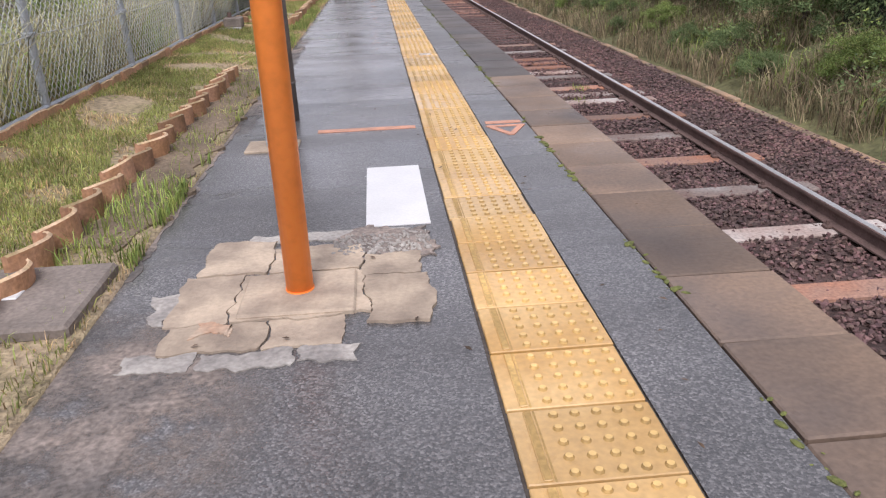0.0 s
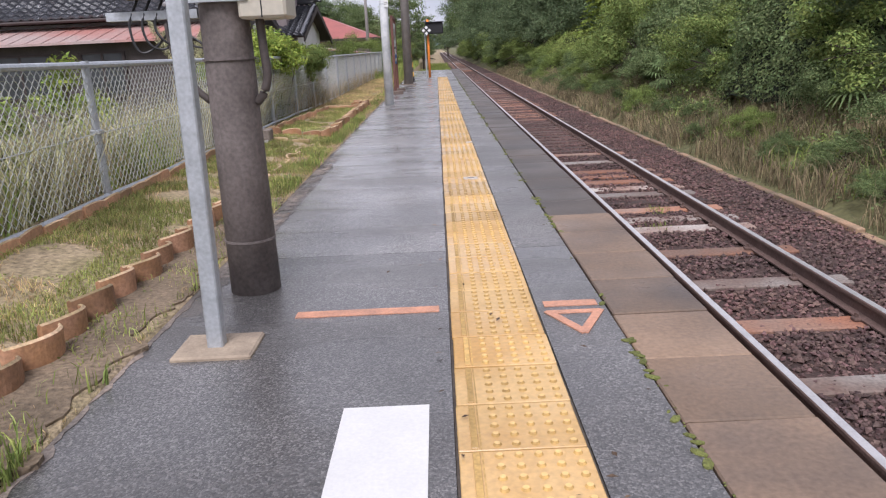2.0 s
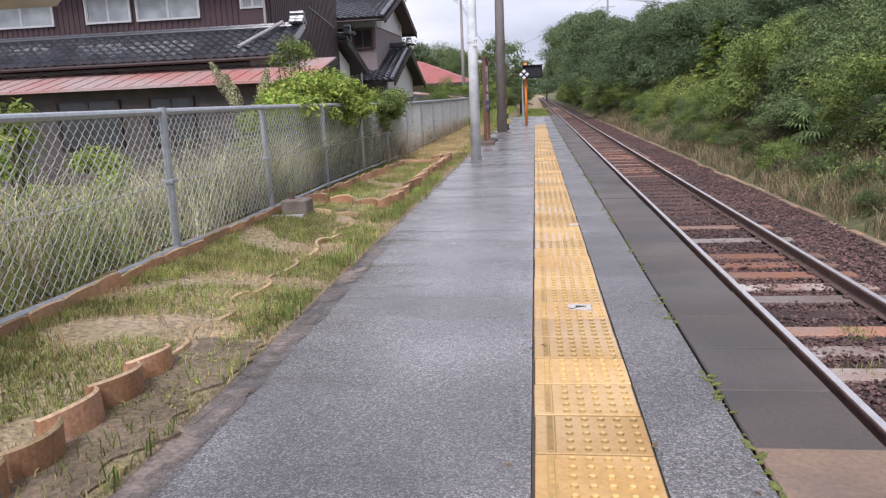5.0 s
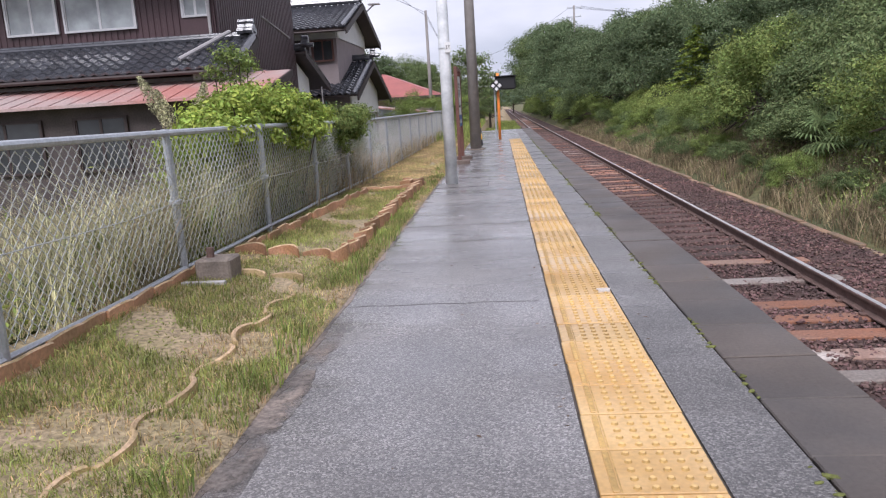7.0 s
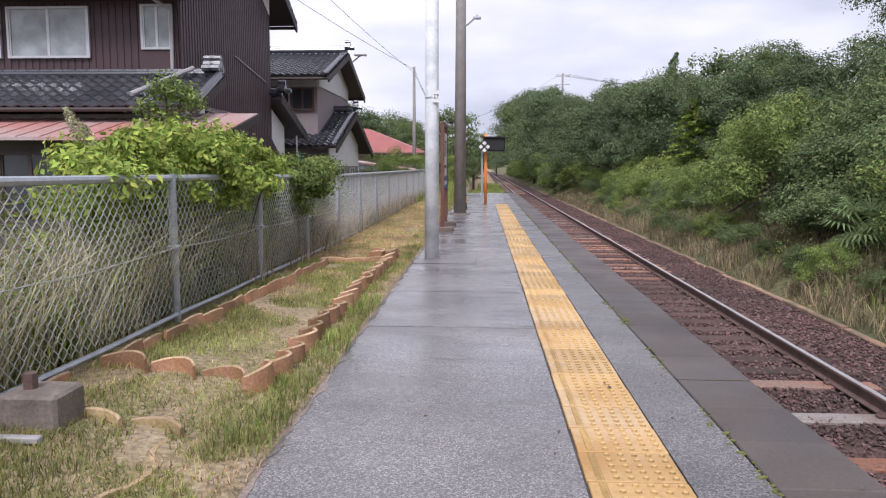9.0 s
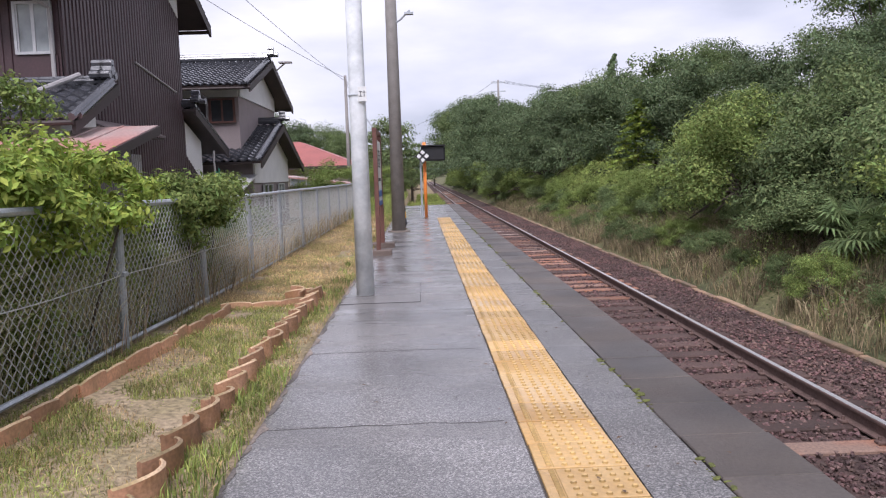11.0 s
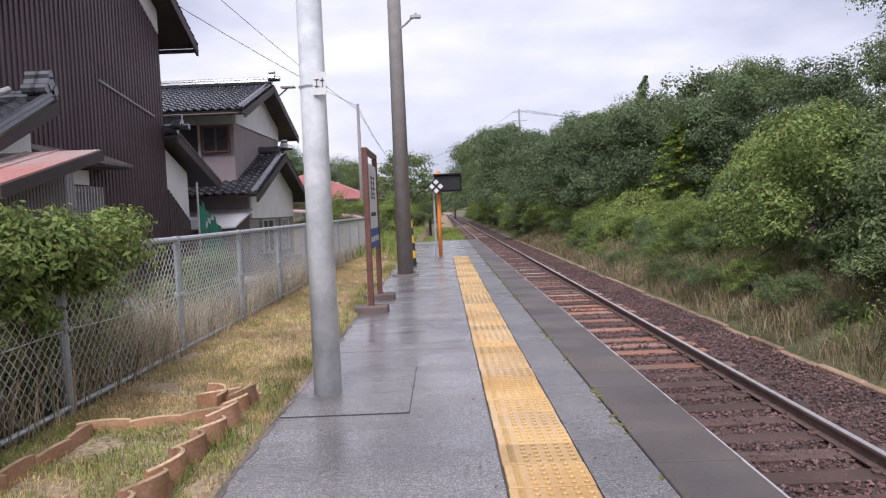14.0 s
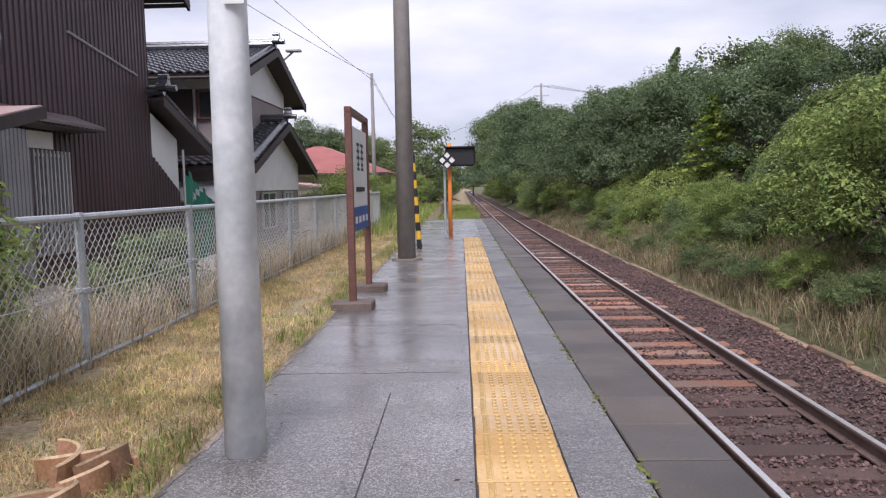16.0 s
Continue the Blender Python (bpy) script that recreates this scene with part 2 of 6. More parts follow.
def washed(name, source):
    """A film of dirt that thins out to nothing in patches and towards its edges."""
    m = source.copy()
    m.name = name
    n, l = m.node_tree.nodes, m.node_tree.links
    co = n.new("ShaderNodeTexCoord")
    axes = n.new("ShaderNodeSeparateXYZ"); l.new(co.outputs["Generated"], axes.inputs[0])
    fade = None
    for k in (0, 1):
        tri = n.new("ShaderNodeMath"); tri.operation = "PINGPONG"; tri.inputs[1].default_value = 0.5
        l.new(axes.outputs[k], tri.inputs[0])
        up_to = n.new("ShaderNodeMapRange"); up_to.inputs["From Max"].default_value = 0.3 if k == 0 else 0.2
        l.new(tri.outputs[0], up_to.inputs["Value"])
        if fade is None:
            fade = up_to.outputs[0]
        else:
            mul = n.new("ShaderNodeMath"); mul.operation = "MULTIPLY"
            l.new(fade, mul.inputs[0]); l.new(up_to.outputs[0], mul.inputs[1]); fade = mul.outputs[0]
    geo = n.new("ShaderNodeNewGeometry")
    cloud_n = n.new("ShaderNodeTexNoise"); cloud_n.inputs["Scale"].default_value, cloud_n.inputs["Detail"].default_value, cloud_n.inputs["Roughness"].default_value = 4.5, 10, 0.7
    l.new(geo.outputs["Position"], cloud_n.inputs["Vector"])
    keep = n.new("ShaderNodeMapRange"); keep.inputs["From Min"].default_value, keep.inputs["From Max"].default_value = 0.36, 0.56
    l.new(cloud_n.outputs["Fac"], keep.inputs["Value"])
    both = n.new("ShaderNodeMath"); both.operation = "MULTIPLY"
    l.new(fade, both.inputs[0]); l.new(keep.outputs[0], both.inputs[1])
    clear = n.new("ShaderNodeBsdfTransparent")
    mix = n.new("ShaderNodeMixShader")
    l.new(both.outputs[0], mix.inputs[0]); l.new(clear.outputs[0], mix.inputs[1]); l.new(n["Principled BSDF"].outputs[0], mix.inputs[2])
    l.new(mix.outputs[0], n["Material Output"].inputs[0])
    return m


MOSS = mat("moss", (0.15, 0.165, 0.045), 0.95, 0.35, 9, 90, 0.8)
DIRT = mat("damp_dirt", (0.27, 0.22, 0.185), 0.85, 0.4, 2.6, 55, 0.8, second=(0.115, 0.103, 0.095))
SEAM = mat("damp_seam", (0.065, 0.06, 0.058), 0.8, 0.3, 5, 60, 0.4)
DIRT_FILM = washed("washed_dirt", DIRT)
DIRT_DARK = mat("dark_grout", (0.085, 0.07, 0.058), 0.9, 0.3, 5, 60, 0.4)
GRASS = leafy("short_grass", (0.36, 0.39, 0.13), 0.4)
GRASS_DRY = leafy("dry_grass", (0.62, 0.47, 0.25), 0.4)
WEED = leafy("bright_weeds", (0.31, 0.38, 0.11), 0.45)
STRAW = leafy("tall_dry_weeds", (0.52, 0.43, 0.28), 0.4)
BANK_STRAW = leafy("dull_bank_grass", (0.36, 0.295, 0.18), 0.5)
YARD_GRASS = leafy("pale_yard_grass", (0.60, 0.58, 0.36), 0.5)
VINE = leafy("bright_vine_leaves", (0.33, 0.42, 0.09), 0.36)
BARE = mat("bare_brown_soil", (0.22, 0.165, 0.11), 0.95, 0.4, 3, 40, 0.9, second=(0.14, 0.105, 0.07), depth=0.02)
SCUFF = mat("pale_cement_smear", (0.62, 0.56, 0.50), 0.7, 0.15, 12, 80, 0.3)
LITTER = mat("dead_leaf", (0.12, 0.075, 0.045), 0.8, 0.4, 20, 60, 0, island=True)
RUST_STAIN = mat("rust_stain", (0.42, 0.26, 0.17), 0.85, 0.2, 9, 60, 0.3, second=(0.44, 0.34, 0.25))
LEAN_WALL = mat("dark_timber_wall", (0.085, 0.07, 0.066), 0.8, 0.25, 2, 30, 0.2)
LEAF_DARK = leafy("dark_evergreen_leaves", (0.165, 0.222, 0.112), 0.34, 0.3)
LEAF_MID = leafy("green_leaves", (0.19, 0.25, 0.105), 0.36)
LEAF_LIGHT = leafy("yellow_green_leaves", (0.26, 0.335, 0.10), 0.36)
BARK = mat("bark", (0.09, 0.07, 0.055), 0.9, 0.3, 5, 40, 0.6)
# near-black: the shade deep between a mound's leaves, put into the hull's colour
SHADE_HULL = mat("leaf_gap_shade", (0.022, 0.03, 0.012), 0.95, 0.4, 2, 9, 0.9, depth=0.1)
BROWN_WALL = mat("dark_brown_metal_siding", (0.070, 0.038, 0.043), 0.5, 0.16, 1.0, 25, 0.08, second=(0.054, 0.030, 0.033))
BROWN_TRIM = mat("dark_brown_trim", (0.045, 0.03, 0.028), 0.6, 0.2, 3, 30, 0.1)
PLASTER = mat("white_plaster", (0.72, 0.71, 0.70), 0.85, 0.08, 2, 30, 0.1)
PLASTER_PINK = mat("mauve_grey_plaster", (0.30, 0.25, 0.25), 0.85, 0.1, 2, 30, 0.1)
GREY_SIDING = mat("grey_metal_siding", (0.27, 0.26, 0.27), 0.6, 0.12, 1.5, 30, 0.05)
CLADDING = mat("grey_brown_cladding", (0.17, 0.15, 0.15), 0.6, 0.15, 1.5, 30, 0.05)
TILE = mat("dark_glazed_roof_tile", (0.062, 0.064, 0.074), 0.2, 0.16, 2.5, 20, 0.05, island=True, spec=1.0)
RED_ROOF = mat("faded_red_metal_roof", (0.42, 0.33, 0.31), 0.5, 0.2, 0.6, 20, 0.05, second=(0.45, 0.20, 0.17))
RED_ROOF_FAR = mat("red_metal_roof", (0.36, 0.11, 0.095), 0.5, 0.22, 0.8, 20, 0.05)
GREY_ROOF = mat("weathered_grey_roof", (0.16, 0.125, 0.125), 0.6, 0.2, 2, 30, 0.1)
BEIGE = mat("beige_wall", (0.46, 0.41, 0.33), 0.8, 0.1, 2, 30, 0.1)
GLASS = mat("window_pane", (0.35, 0.38, 0.39), 0.08, 0.25, 1.2, 3, 0)
GLASS_DARK = mat("dark_window_pane", (0.05, 0.055, 0.06), 0.1, 0.2, 2, 3, 0)
ALU = mat("aluminium_frame", (0.55, 0.55, 0.56), 0.4, 0.08, 6, 40, 0, metal=0.3)
PIPE = mat("pale_grey_pipe", (0.36, 0.345, 0.345), 0.5, 0.1, 5, 30, 0)
BLACK = mat("black_plastic", (0.018, 0.018, 0.02), 0.5, 0.15, 4, 40, 0)
CABLE = mat("black_cable", (0.02, 0.02, 0.022), 0.5, 0.1, 4, 40, 0)
CONDUIT = mat("brown_grey_conduit", (0.085, 0.07, 0.065), 0.6, 0.2, 5, 40, 0.1)
CREAM = mat("cream_metal_box", (0.56, 0.52, 0.43), 0.45, 0.08, 4, 40, 0.03)
SIGN_BROWN = mat("brown_sign_frame", (0.15, 0.065, 0.05), 0.5, 0.2, 5, 40, 0.05)
SIGN_WHITE = mat("white_sign_board", (0.74, 0.74, 0.73), 0.4, 0.05, 3, 30, 0)
SIGN_BLUE = mat("blue_sign_band", (0.03, 0.10, 0.36), 0.4, 0.08, 3, 30, 0)
SIGN_INK = mat("dark_sign_lettering", (0.03, 0.03, 0.035), 0.5, 0.05, 3, 30, 0)
HAZARD_Y = mat("hazard_yellow", (0.72, 0.42, 0.03), 0.5, 0.1, 4, 40, 0)
NET = mat("green_net", (0.01, 0.16, 0.10), 0.7, 0.2, 4, 40, 0)
# blue-grey base: distance haze is part of this colour
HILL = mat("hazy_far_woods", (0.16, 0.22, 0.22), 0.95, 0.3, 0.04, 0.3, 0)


# ---- mesh helpers ----
def mesh_object(name, bm, material, smooth=False):
    me = bpy.data.meshes.new(name)
    bm.to_mesh(me)
    bm.free()
    me.materials.append(material)
    if smooth:
        me.polygons.foreach_set("use_smooth", [True] * len(me.polygons))
    return new(name, me)


def part(name, bm, material, parent=None, label="", smooth=False):
    ob = mesh_object(name, bm, material, smooth)
    ob.parent = parent
    return tagged(ob, label)


def raw(name, verts, faces, material, parent=None, smooth=False):
    """A mesh from arrays."""
    me = bpy.data.meshes.new(name)
    me.from_pydata(verts.tolist() if hasattr(verts, "tolist") else verts, [], faces.tolist() if hasattr(faces, "tolist") else faces)
    me.materials.append(material)
    if smooth:
        me.polygons.foreach_set("use_smooth", [True] * len(me.polygons))
    ob = new(name, me)
    ob.parent = parent
    return ob


def thing(name, label, category, at=(0, 0, 0), rz=0, group="", kind=""):
    ob = new(name)
    ob.matrix_basis = pose(*at, 0, 0, rz)
    return tagged(ob, label, category, group, kind)


def box(bm, lo, hi, bevel=0.0, m=None):
    lo, hi = Vector(lo), Vector(hi)
    got = bmesh.ops.create_cube(bm, size=1.0, matrix=Matrix.LocRotScale((lo + hi) / 2, None, hi - lo))
    vs = got["verts"]
    if bevel:
        es = {e for v in vs for e in v.link_edges}
        vs = bmesh.ops.bevel(bm, geom=list(es), offset=bevel, segments=1, affect="EDGES")["verts"]
    if m is not None:
        bmesh.ops.transform(bm, matrix=m, verts=list({v for v in vs if v.is_valid}))
    return bm


def boxes(*pairs, bevel=0.0):
    bm = bmesh.new()
    for lo, hi in pairs:
        box(bm, lo, hi, bevel)
    return bm


def tube(points, radius, sides=8, bm=None, end_radius=None):
    """A round bar along points."""
    bm = bm or bmesh.new()
    pts = [Vector(p) for p in points]
    rings = []
    for i, p in enumerate(pts):
        way = (pts[min(i + 1, len(pts) - 1)] - pts[max(i - 1, 0)]).normalized()
        side = way.cross(Vector((0, 0, 1)) if abs(way.z) < 0.9 else Vector((1, 0, 0))).normalized()
        up = way.cross(side)
        r = radius if end_radius is None else radius + (end_radius - radius) * i / (len(pts) - 1)
        rings.append([bm.verts.new(p + r * (math.cos(a) * side + math.sin(a) * up)) for a in (2 * math.pi * k / sides for k in range(sides))])
    for a, b in zip(rings, rings[1:]):
        for k in range(sides):
            bm.faces.new((a[k], a[(k + 1) % sides], b[(k + 1) % sides], b[k]))
    bm.faces.new(rings[0]); bm.faces.new(rings[-1][::-1])
    bmesh.ops.recalc_face_normals(bm, faces=bm.faces)
    return bm


def bent(points, n=5):
    """More points along a bend, so that it runs smoothly."""
    p = [Vector(q) for q in points]
    p = [p[0] * 2 - p[1]] + p + [p[-1] * 2 - p[-2]]
    out = []
    for a, q, r, d in zip(p, p[1:], p[2:], p[3:]):
        for k in range(n):
            t = k / n
            out.append(0.5 * (2 * q + (r - a) * t + (2 * a - 5 * q + 4 * r - d) * t * t + (3 * q - a - 3 * r + d) * t ** 3))
    return out + [p[-2]]


def prism(outline, lo, hi, bm=None):
    """An upright prism over an outline in the plan."""
    bm = bm or bmesh.new()
    a = [bm.verts.new((x, y, lo)) for x, y in outline]
    b = [bm.verts.new((x, y, hi)) for x, y in outline]
    bm.faces.new(a[::-1]); bm.faces.new(b)
    for i in range(len(a)):
        j = (i + 1) % len(a)
        bm.faces.new((a[i], a[j], b[j], b[i]))
    bmesh.ops.recalc_face_normals(bm, faces=bm.faces)
    return bm


def profile(points, lo, hi, axis="y", bm=None):
    """A profile drawn across an axis and drawn out along it: points are (x, z) for y, (y, z) for x."""
    bm = bm or bmesh.new()
    put = (lambda p, s: (p[0], s, p[1])) if axis == "y" else (lambda p, s: (s, p[0], p[1]))
    a = [bm.verts.new(put(p, lo)) for p in points]
    b = [bm.verts.new(put(p, hi)) for p in points]
    bm.faces.new(a); bm.faces.new(b[::-1])
    for i in range(len(a)):
        j = (i + 1) % len(a)
        bm.faces.new((a[i], a[j], b[j], b[i]))
    bmesh.ops.recalc_face_normals(bm, faces=bm.faces)
    return bm


rng = np.random.default_rng(7)


def blades(name, xy, ground_z, tall, wide, material, lean=0.35, parent=None):
    """Many blades of grass, each bent once."""
    n = len(xy)
    turn, h = rng.uniform(0, 2 * np.pi, n), rng.uniform(*tall, n)
    w = rng.uniform(0.6, 1.2, n) * wide
    fall = rng.uniform(0, lean, n)[:, None] * h[:, None] * np.stack([np.cos(turn * 3.1), np.sin(turn * 3.1)], 1)
    side = np.stack([np.cos(turn), np.sin(turn)], 1) * w[:, None] / 2
    v = np.zeros((n, 5, 3))
    v[:, 0, :2], v[:, 1, :2] = xy - side, xy + side
    v[:, 2, :2], v[:, 3, :2] = xy + side * 0.8 + fall * 0.35, xy - side * 0.8 + fall * 0.35
    v[:, 4, :2] = xy + fall
    v[:, 0:2, 2] = (ground_z - 0.01)[:, None]
    v[:, 2:4, 2] = (ground_z + h * 0.6)[:, None]
    v[:, 4, 2] = ground_z + h * (1 - 0.25 * rng.uniform(0, 1, n))
    i = np.arange(n)[:, None] * 5
    faces = [list(f) for f in np.concatenate([i + [0, 1, 2], i + [0, 2, 3], i + [3, 2, 4]])]
    return raw(name, v.reshape(-1, 3), faces, material, parent)


def leaf_arrays(at, out, size):
    """Four-cornered leaves at places, facing roughly out."""
    n = len(at)
    nrm = out + rng.normal(0, 0.5, (n, 3)) + [0, 0, 0.3]
    nrm /= np.linalg.norm(nrm, axis=1)[:, None]
    a = np.cross(nrm, rng.normal(0, 1, (n, 3)))
    a /= np.linalg.norm(a, axis=1)[:, None]
    b = np.cross(nrm, a)
    s = size * rng.uniform(0.6, 1.3, n)[:, None]
    v = np.stack([at - a * s, at - b * s * 0.45 + nrm * s * 0.12, at + a * s, at + b * s * 0.45 + nrm * s * 0.12], 1)
    return v.reshape(-1, 3), np.arange(n)[:, None] * 4 + [0, 1, 2, 3]


def lumps(n_lumps, per, shape, lump_r, size, seed, low=-0.6, flat=0.8):
    """Leaves set in clumps over an egg of radii shape; returns leaf arrays about the egg's middle."""
    g = np.random.default_rng(seed)
    d = g.normal(0, 1, (n_lumps, 3))
    d /= np.linalg.norm(d, axis=1)[:, None]
    d[:, 2] = np.where(d[:, 2] < low, -d[:, 2], d[:, 2])
    c = d * np.array(shape) * g.uniform(0.5, 1.1, n_lumps)[:, None]
    r = lump_r * g.uniform(0.6, 1.3, n_lumps)
    o = g.normal(0, 1, (n_lumps, per, 3))
    o /= np.linalg.norm(o, axis=2)[:, :, None]
    o[:, :, 2] = np.where(o[:, :, 2] < -0.3, -o[:, :, 2], o[:, :, 2])
    at = c[:, None] + o * (r[:, None] * (0.55 + 0.75 * g.uniform(0, 1, (n_lumps, per)) ** 1.6))[:, :, None] * [1, 1, flat]
    return leaf_arrays(at.reshape(-1, 3), o.reshape(-1, 3), size), c


# ---- the ground ----
def lift(x, y):
    """The verge climbs a little towards the fence at the near end."""
    t = min(max((-1.75 - x) / 0.85, 0), 1)
    return t * t * (3 - 2 * t) * float(np.interp(y, (4, 7, 12, 15.5, 19.5), (0.13, 0.10, 0.08, 0.055, 0.0)))


def bank(x, y):
    """Height of the land across the line."""
    if x < -1.41:
        t = min(max((-3.0 - x) / 1.6, 0), 1)
        return 0.012 - 0.62 * t * t * (3 - 2 * t) + lift(x, y) * (1 - t)
    if x < 0.9:
        return -0.3 if y < 42.5 else -0.6
    if x < 4.3:
        return -0.98
    t = x - 4.3
    rise = min(t * 0.42, 1.0 + 0.28 * max(t - 2.4, 0))
    return -0.92 + min(rise, 3.4)


def ground_sheet():
    xs = [-900, -400, -150, -80, -45, -28, -18, -12, -8, -6, -4.8, -4.2, -3.6, -3.0, -2.6, -2.2, -1.8, -1.55, -1.42, -1.40, 0, 0.85, 0.95, 2.6, 4.2, 4.3, 4.7, 5.2, 5.8,
          6.5, 7.4, 8.5, 10, 12, 16, 22, 40, 80, 160, 400, 900]
    ys = [-300, -60, -20, -8] + [-4 + 1.2 * i for i in range(46)] + [54, 60, 70, 85, 110, 150, 220, 400, 1200]
    v = [(x, y, bank(x, y) + (0.03 * noise.noise(Vector((x * 1.3, y * 1.3, 0))) if -3 < x < -1.6 else 0)
          + (0.25 * noise.noise(Vector((x * 0.5, y * 0.5, 3))) if x > 5 else 0)) for y in ys for x in xs]
    w = len(xs)
    f = [(j * w + i, j * w + i + 1, (j + 1) * w + i + 1, (j + 1) * w + i) for j in range(len(ys) - 1) for i in range(w - 1)]
    ob = raw("ground", v, f, SOIL, smooth=True)
    ob.data.materials.append(SCRUB_SOIL)
    for p in ob.data.polygons:
        p.material_index = 1 if p.center.x > 4.3 or p.center.x < -3.4 else 0
    return tagged(ob, "grassy earth verge, garden plots and wooded bank", "ground", kind="structure")


ground_sheet()

# ---- the platform ----
tagged(part("platform_base", boxes(((-1.40, -6, -1.3), (0.98, 43, -0.14))), CONCRETE_GREY), "concrete platform wall beside the track", "platform", kind="structure")
TX, TY, TW = -0.111, 2.056, 0.396
tagged(part("pavement", boxes(((-1.43, 6.74, -0.16), (TX - 0.006, 43, 0.0)), 
       ((TX - 0.006, TY + 103 * 0.3, -0.16), (TX + TW + 0.006, 43, -0.002))), ASPHALT), "wet dark asphalt platform surface", "pavement", kind="structure")


tagged(part("pavement", boxes(((-1.43, -6, -0.16), (TX - 0.006, 6.734, 0.0)), ((TX + TW + 0.006, -6, -0.16), (0.60, 6.734, 0.0))), ASPHALT_NEW),
       "darker coarse asphalt platform surface", "pavement", kind="structure")
tagged(part("pavement", boxes(((TX + TW + 0.006, 6.74, -0.16), (0.60, 43, 0.0))), ASPHALT_STRIP), "grey asphalt strip between tiles and edge slabs", "pavement", kind="structure")
tagged(part("grout", boxes(((TX - 0.004, -6, -0.1), (TX + TW + 0.004, TY + 30.9, -0.006))), DIRT_DARK), "dark grout between tactile tiles", "grout", kind="structure")


def patch(name, x0, x1, y0, y1, material, label, z=0.004, rough=0.02, n=30):
    """A low slab with an uneven outline."""
    pts = []
    long_side = max(x1 - x0, y1 - y0)
    nx, ny = (max(4, round(n * side / long_side)) for side in (x1 - x0, y1 - y0))
    for s, f in [(s, k / m) for s, m in enumerate((nx, ny, nx, ny)) for k in range(m)]:
        x, y, ox, oy = [(x0 + (x1 - x0) * f, y0, 0.3, 1), (x1, y0 + (y1 - y0) * f, 1, 0.3), (x1 - (x1 - x0) * f, y1, 0.3, 1), (x0, y1 - (y1 - y0) * f, 1, 0.3)][s]
        d = 2.2 * rough * noise.noise(Vector((x * 5, y * 5, 9))) + 1.2 * rough * noise.noise(Vector((x * 19, y * 19, 4))) + random.uniform(-0.15, 0.15) * rough
        pts.append((x + ox * d, y + oy * d))
    return tagged(part(name, prism(pts, -0.02, z), material), label, name.replace("_", " "), kind="structure")


patch("asphalt_patch", -1.36, -0.60, 18.35, 19.9, ASPHALT, "smoother dark asphalt patch round the pale pole", 0.003, 0.005)
patch("dirt_patch", -1.75, -0.75, 1.2, 3.1, DIRT_FILM, "damp sandy dirt washed over the asphalt", 0.003, 0.04, 60)
for y in (11.6, 14.7, 16.3, 20.4, 22.1, 24.3, 26.6):
    pts = [(-1.38 + 0.12 * k, y + 0.03 * noise.noise(Vector((k * 0.7, y, 0)))) for k in range(11)]
    part("joint_line", prism([(a, b - 0.004) for a, b in pts] + [(a, b + 0.004) for a, b in pts[::-1]], -0.01, 0.001), SEAM, None)
    tagged(scene.collection.objects[-1], "dark seam in the asphalt", "seam", kind="structure")
tagged(part("joint_line", boxes(((-0.602, 18.36, -0.01), (-0.596, 19.9, 0.004)), ((-1.4, 18.345, -0.01), (-0.6, 18.357, 0.005))), SEAM), "dark seam round the asphalt patch", "seam", kind="structure")

patch("dirt_edge", -1.50, -1.395, 3.4, 40, DIRT, "dirt washed over the asphalt's edge", 0.003, 0.018, 900)
patch("dirt_film", -1.44, -1.28, 5.5, 11.5, DIRT_FILM, "thin dirt washed onto the asphalt", 0.006, 0.02, 100)
patch("bare_soil", -1.80, -1.46, 3.75, 8.6, BARE, "bare brown soil between edging and asphalt", 0.022, 0.05, 90)
patch("scuff", 0.07, 0.20, 9.09, 9.20, SCUFF, "pale cement smear on a broken tactile tile", 0.0145, 0.02, 16)
patch("chip", 0.11, 0.16, 9.125, 9.165, BLACK, "dark hole chipped in a tactile tile", 0.0155, 0.015, 12)
patch("scuff", 0.20, 0.27, 11.70, 11.78, SCUFF, "pale cement smear on a tactile tile", 0.0155, 0.015, 12)

# moss and grit in the joint between asphalt and edge slabs
pts = []
for k in range(900):
    y = 1.5 + k * 0.035
    if noise.noise(Vector((0, y * 1.7, 5))) > 0.0:
        pts.append((0.603 + random.gauss(0, 0.014), y + random.uniform(-0.02, 0.02), 0.004 + 0.02 * random.random() ** 2.2))
bm = bmesh.new()
for x, y, r in pts:
    bmesh.ops.create_icosphere(bm, subdivisions=1, radius=r, matrix=pose(x, y, 0, 0, 0, random.uniform(0, 360)) @ Matrix.Diagonal((0.8, 1.5, 0.45, 1)))
tagged(part("moss", bm, MOSS), "green moss in the joint of the platform edge", "moss", kind="stuff")

# fallen leaves and crumbs
g = np.random.default_rng(17)
at = np.concatenate([np.stack([g.uniform(-1.3, 0.95, 90), g.uniform(1.5, 32, 90)], 1), np.stack([g.normal(-0.16, 0.03, 70), g.uniform(1.5, 24, 70)], 1), np.stack([g.normal(0.4, 0.08, 60), g.uniform(1.5, 26, 60)], 1)])
v, f = leaf_arrays(np.column_stack([at, np.full(len(at), 0.018)]), np.tile([0.0, 0.0, 3.0], (len(at), 1)), 0.016)
tagged(raw("fallen_leaves", v, f, LITTER), "small dead leaves lying on the platform", "leaves", kind="stuff")

